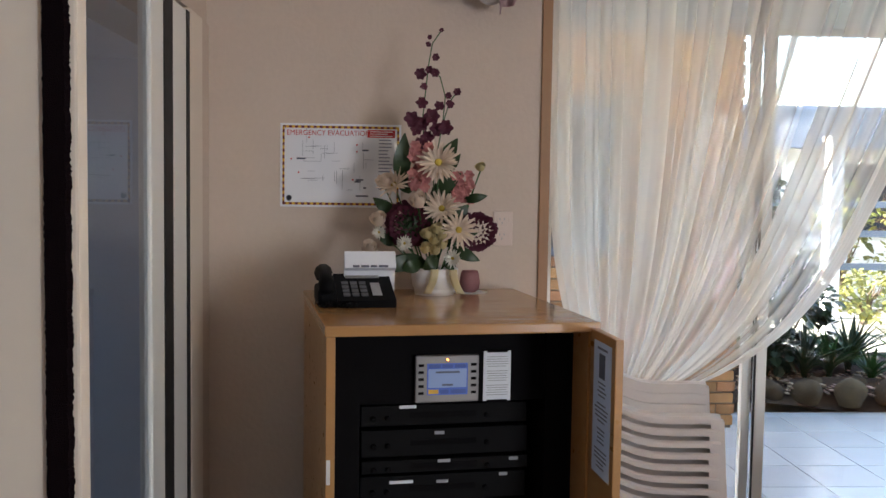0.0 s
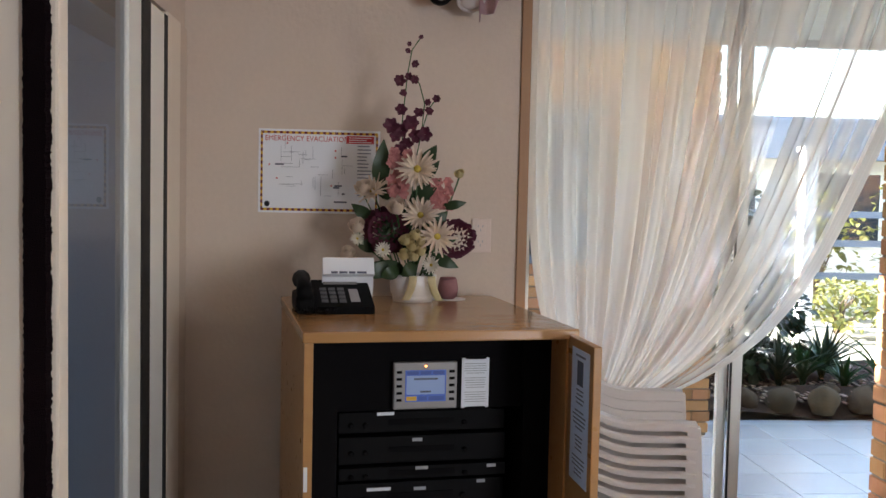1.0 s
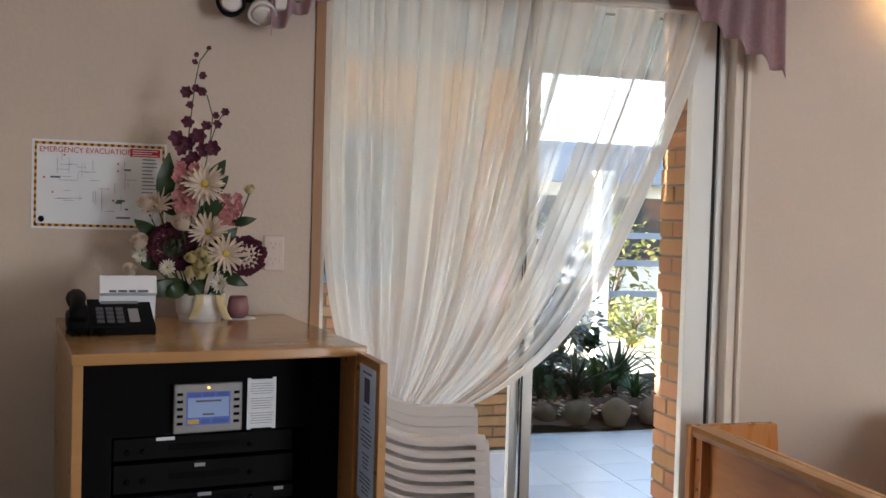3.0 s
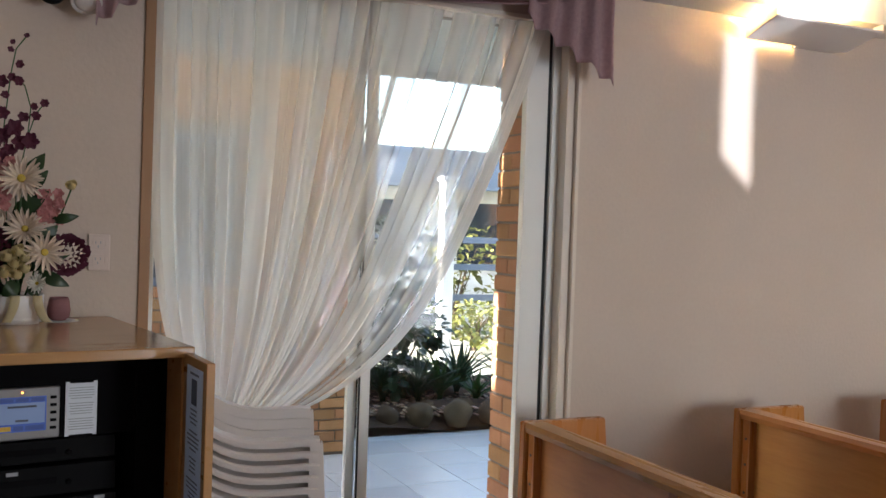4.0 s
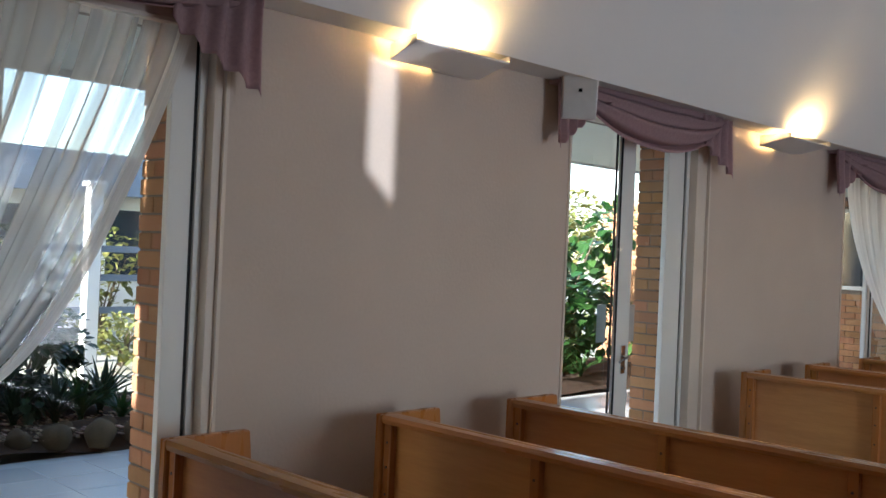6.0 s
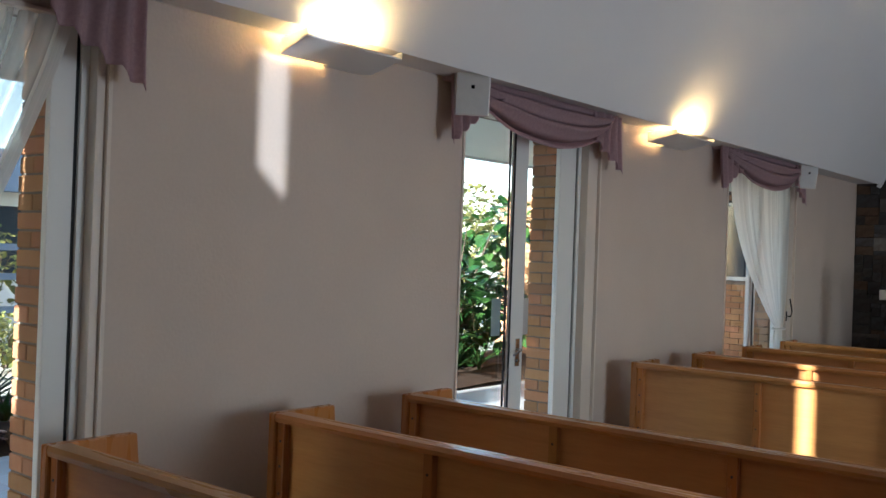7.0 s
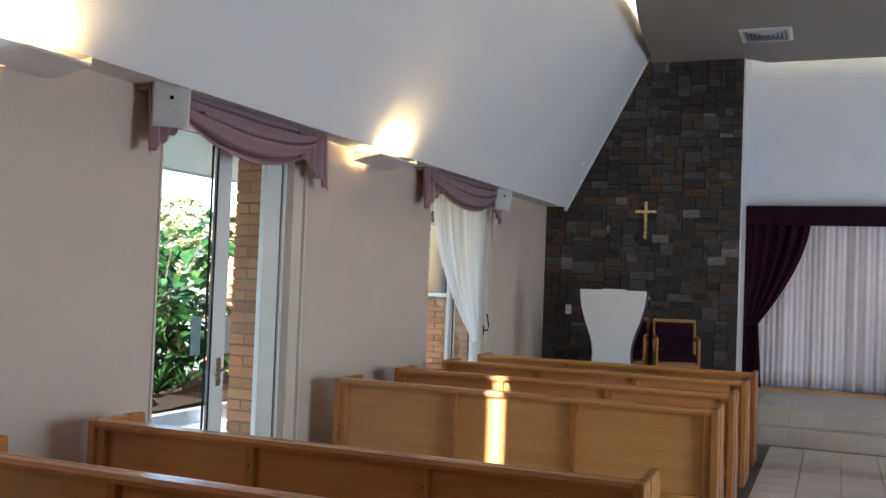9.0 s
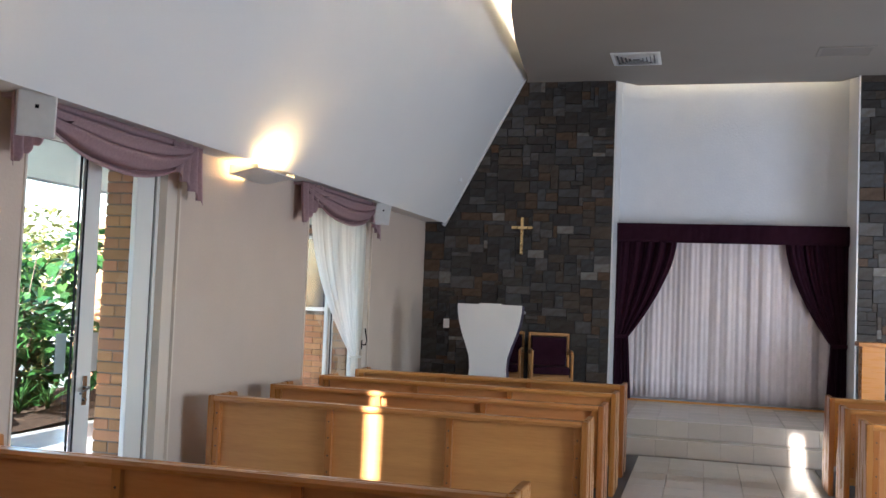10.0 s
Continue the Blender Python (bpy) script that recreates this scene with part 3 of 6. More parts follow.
def pier(y):
    """A pier whose face towards -y lies at y, one brick deep along x."""
    p = thing("brick_pier", "tan face brick pier with raked joints beside the glazing", "pier", kind="structure")
    part("mortar", bx(-0.388, -0.212, y + 0.006, y + 0.25, 0, 2.49), "mortar", p)
    for k in range(32):
        z = 0.040 + k * 0.0768
        if k % 2:
            brick(FULL_X, -0.30 + 0.016, y + 0.055, z, p)
        else:
            brick(HALF_X, -0.344, y + 0.055, z, p)
            brick(HALF_X, -0.224, y + 0.055, z, p)
    return p


PIERS = [2.122, 5.90, 10.02]


# ---- pews ----
def pew(width=2.665):
    p = thing("pew", "honey varnished pine pew with a framed plywood back", "pew", group="rows of pews")
    W = width
    prof = [(0.0, 0.0), (0.46, 0.0), (0.46, 0.42), (0.40, 0.50), (0.365, 0.85), (0.0, 0.85)]
    for x0 in (0.0, W - 0.042):
        bm = prism(bmesh.new(), prof, "x", x0, x0 + 0.042)
        bmesh.ops.bevel(bm, geom=bm.edges[:], offset=0.004, segments=2, affect="EDGES")
        part("end_panel", bm, "wood_v", p)
    bm = prism(bmesh.new(), [(0.006, 0.812), (0.085, 0.812), (0.09, 0.832), (0.085, 0.850), (0.006, 0.850), (0.0, 0.832)], "x", 0.0425, W - 0.0425)
    part("top_rail", bm, "wood", p)
    bm = prism(bmesh.new(), [(0.052, 0.27), (0.068, 0.27), (0.068, 0.8115), (0.052, 0.8115)], "x", 0.043, W - 0.043)
    part("back_panel", bm, "ply", p)
    part("bottom_rail", bx(0.043, W - 0.043, 0.02, 0.0515, 0.255, 0.31, 0.003), "wood", p)
    n = 3
    for i in range(n + 1):
        c = 0.066 + (W - 0.132) * i / n
        post = part("post", bx(c - 0.022, c + 0.022, 0.016, 0.0515, 0.311, 0.8115, 0.003), "wood_v", p)
        for z in (0.39, 0.5, 0.62, 0.73):
            bm = bmesh.new()
            bmesh.ops.create_cone(bm, cap_ends=True, segments=10, radius1=0.006, radius2=0.006, depth=0.003, matrix=Matrix.Translation((c, 0.0152, z)) @ Matrix.Rotation(math.pi / 2, 4, "X"))
            part("screw_plug", bm, "bark", post)
    part("seat", bx(0.043, W - 0.043, 0.07, 0.45, 0.40, 0.43, 0.005), "ply", p)
    part("seat_rail", bx(0.043, W - 0.043, 0.40, 0.425, 0.30, 0.3995, 0.002), "wood", p)
    part("foot_rail", bx(W - 0.3, W - 0.26, 0.03, 0.44, 0.0, 0.03), "black", p)
    return p


PEW_Y = [1.92, 2.97, 3.85, 6.30, 7.30, 8.324, 9.25]
first = pew()
first.matrix_world = pose(0.235, PEW_Y[0], 0.0)
for y in PEW_Y[1:]:
    copy_thing(first, pose(0.235, y, 0.0))
for y in PEW_Y[-3:]:
    copy_thing(first, pose(4.68, y, 0.0))


# ---- wall lamps ----
def uplight(y0, length):
    s = thing("wall_uplight", "white angled metal wall uplight with warm tubes, switched on", "wall lamp", pose(0, y0, 2.48), group="wall uplights")
    L = length
    prof = [(0.055, 0.002), (0.345, 0.036), (0.347, 0.044), (0.056, 0.010)]
    bm = prism(bmesh.new(), prof, "y", 0, L)
    for v in bm.verts:
        v.co.y += 0.10 * (v.co.x - 0.34) / -0.29 * (1 if v.co.y < L / 2 else 0.9)
    part("reflector", bm, "white_paint", s)
    part("wall_bracket", bx(0.001, 0.054, 0.42, L + 0.07, 0.004, 0.05, 0.004), "white_paint", s)
    # end plates are assumed, added to keep the glow off the wall alongside
    for ya, yb in ((0.098, 0.0), (L + 0.088, L)):
        bm = bmesh.new()
        for p in ((0.056, ya, 0.0105), (0.346, yb, 0.0445), (0.346, yb, 0.075), (0.056, ya, 0.075)):
            bm.verts.new(p)
        bm.faces.new(bm.verts[:])
        bmesh.ops.solidify(bm, geom=bm.faces[:], thickness=0.003)
        part("end_plate", bm, "white_paint", s)
    part("tube", tube(bmesh.new(), [(0.2, 0.12, 0.042), (0.2, L - 0.06, 0.042)], 0.013), "warm_glow", s, "glowing warm lamp tube")
    lamp("uplight_bulb", "AREA", look((0.30, y0 + L * 0.42, 2.555), (0.42, y0 + L * 0.42, 3.2)), 3.0, (1.0, 0.66, 0.30), L * 0.55, 0.10)
    lamp("uplight_wall", "AREA", look((0.06, y0 + L * 0.62, 2.53), (0.05, y0 + L * 0.62, 3.2)), 0.06, (1.0, 0.62, 0.25), L * 0.6, 0.05)
    return s


uplight(3.02, 0.62)
uplight(6.68, 0.66)


# ---- loudspeakers ----
def speaker(y, z, rz, s=1.0):
    p = thing("loudspeaker", "small white wall loudspeaker with a grille and square badge", "loudspeaker", pose(0.2, y, z, 0, 13, rz), group="wall loudspeakers")
    h, w, d = 0.27 * s, 0.20 * s, 0.13 * s
    part("cabinet", bx(-d, 0, -w / 2, w / 2, -h / 2, h / 2, 0.010), "plastic", p)
    part("grille", bx(0.0005, 0.006, -w / 2 + 0.008, w / 2 - 0.008, -h / 2 + 0.008, h / 2 - 0.008, 0.003), "silver_white", p, "pale perforated grille")
    part("badge", bx(0.0065, 0.009, -0.010, 0.010, 0.018, 0.038), "black", p, "small dark square badge")
    bm = bx(-d - 0.06, -d, -0.02, 0.02, -0.03, 0.03, 0.004)
    box(bm, -d - 0.075, -d - 0.055, -0.04, 0.04, -0.05, 0.05, 0.004)
    part("bracket", bm, "white_paint", p)
    return p


M["silver_white"] = mat("white_grille", (0.60, 0.60, 0.58), 0.55, scale=30, fine=600, bump=0.4, amount=0.4)
speaker(4.40, 2.490, -46)
speaker(10.0, 2.49, -42)


# ---- curtains ----
def folds(rng, n):
    ph = [(rng.uniform(0.6, 1.4) * n * (k + 1) / 2, rng.uniform(0, 6.3), 1.0 / (k + 1)) for k in range(4)]
    return lambda u: sum(a * math.sin(2 * math.pi * f * u + p) for f, p, a in ph)


def tied_curtain(name, label, material, top0, top1, tie0, tie1, ztop, ztie, x0, seed, n, power, zfloor=0.05, amp=0.022, sweep=False):
    """Pleats bunch the cloth: it doubles back on itself in narrow dense folds with clear stretches between."""
    fo = folds(random.Random(seed), n)
    rg = random.Random(seed + 1)
    knots = [0.0]
    while knots[-1] < 1:
        knots.append(knots[-1] + rg.uniform(0.5, 1.6) / (1.5 * n))
    knots = [k / knots[-1] for k in knots]
    depth = [rg.uniform(0.35, 1.0) for _ in knots]
    lean = [rg.uniform(-0.10, 0.10) for _ in knots]

    def fold(u):
        for i in range(len(knots) - 1):
            if u <= knots[i + 1]:
                t = (u - knots[i]) / (knots[i + 1] - knots[i])
                return i, t, knots[i + 1] - knots[i]
        return len(knots) - 2, 1.0, 0.01

    def fn(u, v):
        s = v
        i, t, w = fold(u)
        z = ztop + (ztie - ztop) * s
        shift = w * 0.5 * depth[i] * math.sin(2 * math.pi * t) * (0.75 + 0.25 * math.sin(3 * s + i))
        q = min(1.0, max(0.0, u + shift))
        wander = lean[i] * 0.05 * math.sin(math.pi * s)
        y = top0 + (top1 - top0) * q
        pull = (1 - q) ** 2 * s ** 5 + 2 * q * (1 - q) * s ** 1.15 + q * q * (0.6 * s ** 1.2 + 0.4 * s ** 9) if sweep else s ** power
        y += (tie0 + (tie1 - tie0) * q - y) * pull + wander
        a = amp * (1 - 0.5 * s)
        return (x0 + a * depth[i] * math.cos(2 * math.pi * t) + 0.35 * a * fo(u), y, z)
    t = thing(name, label, "curtain")
    part("cloth", lay_uv(grid(bmesh.new(), 640, 34, fn), 640, 34), material, t, smooth=True)

    def edge(u, v):
        x, y, z = fn(0.95 + 0.05 * u, v)
        return (x + 0.004, y, z)
    part("hem", lay_uv(grid(bmesh.new(), 24, 30, edge), 24, 30), "voile", t, smooth=True)

    def low(u, v):
        w = 1 + 0.5 * v
        mid = (tie0 + tie1) / 2
        y = mid + (tie0 + (tie1 - tie0) * u - mid) * w
        return (x0 + amp * 0.5 * fo(u) * (0.9 + v), y, ztie + (zfloor - ztie) * v)
    part("hanging_end", lay_uv(grid(bmesh.new(), 160, 12, low), 160, 12), material, t, smooth=True)
    mid = (tie0 + tie1) / 2
    band = [(x0 + 0.05 * math.sin(k / 16 * 2 * math.pi), mid + (abs(tie1 - tie0) / 2 + 0.015) * math.cos(k / 16 * 2 * math.pi), ztie) for k in range(17)]
    part("tieback", tube(bmesh.new(), band, 0.012, 6), material, t)
    return t


tied_curtain("sheer_curtain", "cream voile curtain drawn aside and tied back", "sheer", 0.566, 2.125, 0.79, 0.95, 2.44, 0.81, -0.035, 3, 15, 2.1, amp=0.020, sweep=True)
tied_curtain("sheer_curtain", "white voile curtain tied back beside the door", "voile", 8.56, 10.20, 9.84, 10.03, 2.46, 0.92, -0.03, 9, 9, 1.9, zfloor=0.6, amp=0.018)


def valance(y0, y1, tail_l, tail_r, zt=2.595, sag=0.27):
    t = thing("swag_valance", "dusky mauve swag valance with cascading tails", "valance", group="swag valances")
    part("board", bx(0.004, 0.085, y0 + 0.02, y1 - 0.02, zt - 0.03, zt - 0.008, 0.003), "mauve", t)

    def swag(u, v):
        """Cloth caught up at both corners, with a few deep folds that run from one to the other."""
        y = y0 + 0.09 + (y1 - y0 - 0.18) * u
        prof = max(0.0, 4 * u * (1 - u)) ** 0.85
        ph = 2 * math.pi * (3.1 * v ** 0.8 + 0.10 * math.sin(3 * u + 1.0))
        fold = math.sin(ph) + 0.35 * math.sin(2 * ph + 0.8)
        z = zt - 0.004 - v * (0.045 + sag * prof) + 0.020 * math.cos(ph) * prof * min(1, 3 * v) * min(1, 6 * (1 - v))
        x = 0.100 + 0.070 * math.sin(math.pi * min(1, v * 0.95)) * prof + 0.040 * fold * (0.2 + 0.8 * prof) + 0.007 * math.sin(19 * u + 6 * v)
        return (x, y, z)
    part("swag", grid(bmesh.new(), 70, 60, swag, 0.002), "mauve", t, smooth=True)

    def tail(yi, yo, drop):
        def fn(u, v):
            w = 0.155 + (drop - 0.155) * (math.floor(u * 4 + 0.001) + min(1, (u * 4 % 1) * 3)) / 4.6 if u < 1 else drop
            y = yi + (yo - yi) * u
            x = 0.105 + 0.022 * math.sin(u * 4 * 2 * math.pi + 0.6) + 0.008 * math.sin(v * 3 + u * 5)
            return (x + 0.012 * v, y + 0.012 * math.sin(v * 2.2 + u * 3), zt - 0.002 - w * v)
        return grid(bmesh.new(), 48, 14, fn, 0.003)
    if tail_l:
        part("tail", tail(y0 + tail_l, y0, 0.40), "mauve", t, smooth=True)
    part("tail", tail(y1 - tail_r, y1, 0.41), "mauve", t, smooth=True)
    return t


valance(0.37, 2.37, 0.28, 0.43, sag=0.12)
valance(4.34, 6.27, 0.30, 0.42)
valance(8.06, 10.16, 0.42, 0.30)

# ---- niche: pelmet, curtains ----
def pleats(y, x0, x1, z0, z1, n, amp, seed):
    fo = folds(random.Random(seed), n)
    return lambda u, v: (x0 + (x1 - x0) * u, y + amp * fo(u) * (0.7 + 0.3 * v) + 0.004 * math.sin(u * 90 + v * 4), z1 + (z0 - z1) * v)


dr = thing("niche_drape", "pale lilac pleated drape closed across the niche", "curtain")
part("cloth", grid(bmesh.new(), 420, 10, pleats(13.02, 2.47, 5.32, 0.40, 2.60, 17, 0.02, 21), 0.004), "drape", dr, smooth=True)
part("base_rail", bx(2.475, 5.312, 12.90, 12.93, 0.355, 0.385), "wood", dr)
pel = thing("niche_pelmet", "flat plum velvet pelmet above the niche curtains", "pelmet")
part("cloth", grid(bmesh.new(), 200, 6, pleats(12.86, 2.474, 5.313, 2.42, 2.665, 14, 0.006, 4), 0.012), "velvet", pel, smooth=True)


def side_velvet(side):
    xo, xi = (2.478, 3.24) if side < 0 else (5.31, 4.57)
    to, ti = (2.478, 2.65) if side < 0 else (5.31, 5.12)
    t = thing("velvet_curtain", "plum velvet curtain tied back at the niche side", "curtain", group="niche side curtains")
    fo = folds(random.Random(31 + side), 9)

    def up(u, v):
        x = xo + (xi - xo) * u + ((to + (ti - to) * u) - (xo + (xi - xo) * u)) * v ** 1.6
        return (x, 12.90 + 0.028 * fo(u) * (1 - 0.5 * v), 2.45 - 1.27 * v)

    def dn(u, v):
        xa = to + (ti + (0.05 if side < 0 else -0.05) * v - to) * u
        return (xa, 12.90 + 0.02 * fo(u), 1.18 - 0.80 * v)
    part("upper_cloth", grid(bmesh.new(), 90, 26, up, 0.006), "velvet", t, smooth=True)
    part("lower_cloth", grid(bmesh.new(), 60, 12, dn, 0.006), "velvet", t, smooth=True)
    part("tieback", bx(min(to, ti) - 0.0, max(to, ti), 12.83, 12.86, 1.155, 1.205, 0.006), "velvet", t)


side_velvet(-1)
side_velvet(1)

# ---- ceiling lights in coves ----
for sgn in (1, -1):
    fl = [(a + 0.10, b) for a, b in flank[1:]]
    pts = [((a if sgn > 0 else 2 * MID - a), b, 4.568) for a, b in fl]
    c = thing("cove_light", "warm tube hidden behind the curved ceiling panel edge", "light")
    part("tube", tube(bmesh.new(), pts, 0.018), "cove_glow", c)
    for (xa, ya), (xb, yb) in zip(fl, fl[1:]):
        xm, ym = (xa + xb) / 2, (ya + yb) / 2
        if sgn < 0:
            xm = 2 * MID - xm
        lamp("cove_lamp", "AREA", look((xm + 0.05 * sgn, ym, 4.59), (xm - 0.45 * sgn, ym, 4.95)), 1.3 * abs(yb - ya), (1.0, 0.86, 0.64), abs(yb - ya) * 1.02, 0.06)
c = thing("cove_light", "warm tube hidden above the niche", "light")
part("tube", tube(bmesh.new(), [(2.6, 12.53, 4.568), (5.2, 12.53, 4.568)], 0.018), "niche_glow", c)
lamp("niche_lamp", "AREA", look((3.9, 12.66, 4.60), (3.9, 13.12, 4.3)), 0.07, (1.0, 0.84, 0.6), 2.6, 0.06)


# ---- air vents in the ceiling panel ----
def vent(x0, x1, y0, y1, open_):
    v = thing("ceiling_vent", "square white ceiling air vent with angled slats" if open_ else "flat pale ceiling access panel", "vent" if open_ else "ceiling panel")
    z = 4.43
    bm = bmesh.new()
    w = 0.035
    for a in ((x0, x1, y0, y0 + w), (x0, x1, y1 - w, y1), (x0, x0 + w, y0 + w, y1 - w), (x1 - w, x1, y0 + w, y1 - w)):
        box(bm, *a, z - 0.014, z - 0.001)
    part("frame", bm, "white_paint" if open_ else "raft", v)
    if not open_:
        part("cover", bx(x0 + w, x1 - w, y0 + w, y1 - w, z - 0.010, z - 0.002), "raft_dark", v)
        return v
    part("backing", bx(x0 + w, x1 - w, y0 + w, y1 - w, z - 0.004, z - 0.001), "keys", v)
    cx, cy, hx, hy = (x0 + x1) / 2, (y0 + y1) / 2, (x1 - x0) / 2 - w, (y1 - y0) / 2 - w
    for k in range(5):
        f = 1 - k / 5.5
        bm = bmesh.new()
        a, b, q, r = hx * f, hy * f, hx * (f - 0.11), hy * (f - 0.11)
        for p0, p1, p2, p3 in (((-a, -b), (a, -b), (q, -r), (-q, -r)), ((a, -b), (a, b), (q, r), (q, -r)), ((a, b), (-a, b), (-q, r), (q, r)), ((-a, b), (-a, -b), (-q, -r), (-q, r))):
            vs = [bm.verts.new((cx + p[0], cy + p[1], z - (0.006 if j < 2 else 0.022))) for j, p in enumerate((p0, p1, p2, p3))]
            bm.faces.new(vs)
        bmesh.ops.solidify(bm, geom=bm.faces[:], thickness=0.002)
        part("slat", bm, "white_paint", v)
    return v


vent(2.50, 3.05, 10.95, 11.5, True)
vent(4.72, 5.29, 10.95, 11.35, False)

# ---- stage things ----
c = thing("wall_cross", "plain brass cross mounted on the slate stone wall", "cross", pose(1.311, 12.30, 2.43))
bm = bx(-0.018, 0.018, -0.012, 0.012, -0.245, 0.235, 0.004)
part("upright", bm, "brass", c)
part("crossbar", bx(-0.138, 0.138, -0.0118, 0.0118, 0.085, 0.121, 0.004), "brass", c)
part("fixing", bx(-0.01, 0.01, 0.012, 0.04, -0.05, 0.05), "brass", c)

lec = thing("lectern", "white curved vase-shaped lectern with dark sides", "lectern", pose(1.215, 11.25, 0.352))
prof = [(0.378, 1.185), (0.374, 1.10), (0.355, 0.98), (0.315, 0.84), (0.262, 0.70), (0.225, 0.58), (0.212, 0.46), (0.225, 0.30), (0.28, 0.12), (0.30, 0.0)]
poly = prof + [(-a, b) for a, b in prof[::-1]]
part("front_panel", prism(bmesh.new(), poly, "y", -0.30, -0.27), "white_paint", lec)
for s in (-1, 1):
    bm = bmesh.new()
    pr = [(s * (a - 0.012), z) for a, z in prof]
    for (a0, z0), (a1, z1) in zip(pr, pr[1:]):
        vs = [bm.verts.new(p) for p in ((a0, -0.269, z0 - 0.01), (a0, -0.12, z0 - 0.01), (a1, -0.12, z1 - 0.01), (a1, -0.269, z1 - 0.01))]
        bm.faces.new(vs)
    bmesh.ops.remove_doubles(bm, verts=bm.verts[:], dist=0.0005)
    bmesh.ops.solidify(bm, geom=bm.faces[:], thickness=0.012)
    part("side_panel", bm, "velvet_blue", lec)
part("reading_top", prism(bmesh.new(), [(-0.27, 1.15), (0.05, 1.09), (0.05, 1.11), (-0.27, 1.172)], "x", -0.36, 0.36), "white_paint", lec)
part("book_ledge", bx(-0.13, 0.13, -0.268, -0.2, 1.176, 1.197, 0.003), "white_paint", lec)


# ---- armchairs on the stage ----
def armchair(m):
    c = thing("armchair", "beech framed armchair with plum upholstery against the stone wall", "chair", m, group="stage chairs")
    W = 0.48
    for s in (-1, 1):
        x = s * W / 2
        part("back_leg", tube(bmesh.new(), [(x, 0.24, 0.0), (x, 0.20, 0.42), (x, 0.27, 0.85)], 0.017, 6), "beech", c)
        part("front_leg", tube(bmesh.new(), [(x, -0.25, 0.0), (x, -0.25, 0.60)], 0.017, 6), "beech", c)
        part("armrest", tube(bmesh.new(), [(x, -0.25, 0.58), (x, -0.24, 0.625), (x, -0.18, 0.645), (x, 0.05, 0.645), (x, 0.225, 0.60)], 0.019, 6), "beech", c)
    part("top_rail", bx(-W / 2, W / 2, 0.255, 0.285, 0.815, 0.855, 0.006), "beech", c)
    part("front_rail", bx(-W / 2, W / 2, -0.262, -0.238, 0.30, 0.345, 0.004), "beech", c)
    part("rear_rail", bx(-W / 2, W / 2, 0.20, 0.225, 0.30, 0.345, 0.004), "beech", c)
    part("seat", bx(-W / 2 + 0.02, W / 2 - 0.02, -0.25, 0.20, 0.37, 0.46, 0.025), "velvet", c)
    bm = bx(-W / 2 + 0.025, W / 2 - 0.025, 0.20, 0.255, 0.45, 0.80, 0.02)
    part("backrest", bm, "velvet", c)
    return c


armchair(pose(1.80, 11.85, 0.352, 0, 0, 14))
armchair(pose(1.19, 11.9, 0.352, 0, 0, 6))
st = thing("wooden_pedestal", "tall oiled timber pedestal beside the niche", "pedestal", pose(5.435, 11.9, 0.352))
part("column", bx(-0.12, 0.12, -0.12, 0.12, 0.04, 0.88, 0.006), "wood", st)
part("cap", bx(-0.16, 0.16, -0.16, 0.16, 0.88, 0.93, 0.008), "wood", st)
part("plinth", bx(-0.15, 0.15, -0.15, 0.15, 0.0, 0.04, 0.006), "wood", st)
ws = thing("wall_switch", "small white switch plate on the stone wall", "switch", pose(0.352, 12.285, 1.26))
part("plate", bx(-0.04, 0.04, 0, 0.012, -0.06, 0.06, 0.004), "white_paint", ws)
part("rocker", bx(-0.012, 0.012, -0.004, 0.0, -0.02, 0.02), "white_paint", ws)

# ---- evacuation sign, power outlet ----
sg = thing("evacuation_sign", "laminated evacuation plan with hazard striped border", "sign", pose(0.0, -0.187, 1.672) @ Matrix.Diagonal((1, 0.893, 0.955, 1)))
part("laminate", bx(0.001, 0.004, -0.24, 0.24, -0.155, 0.155), "paper", sg)
bm, bm2 = bmesh.new(), bmesh.new()
k = 0
for side in range(4):
    ln = 0.46 if side % 2 == 0 else 0.288
    n = int(ln / 0.0118)
    for i in range(n):
        a, b = -ln / 2 + i * ln / n, -ln / 2 + (i + 1) * ln / n
        tgt = bm if i % 2 else bm2
        if side == 0:
            box(tgt, 0.0045, 0.0052, a, b, 0.138, 0.147)
        elif side == 2:
            box(tgt, 0.0045, 0.0052, a, b, -0.147, -0.138)
        elif side == 1:
            box(tgt, 0.0045, 0.0052, 0.223, 0.231, a, b)
        else:
            box(tgt, 0.0045, 0.0052, -0.231, -0.223, a, b)
part("border", bm, "yellow", sg)
part("border", bm2, "stripe_dark", sg)


def writing(body, size, m, material, parent, name="lettering"):
    cu = bpy.data.curves.new(name, "FONT")
    cu.body, cu.size, cu.extrude = body, size, 0.0004
    tmp = bpy.data.objects.new(name, cu)
    scene.collection.objects.link(tmp)
    bpy.context.view_layer.update()
    me = bpy.data.meshes.new_from_object(tmp.evaluated_get(bpy.context.evaluated_depsgraph_get()))
    bpy.data.objects.remove(tmp)
    me.materials.clear()
    me.materials.append(M[material])
    ob = new(name, me)
    ob.parent = parent
    ob.matrix_local = m
    return ob


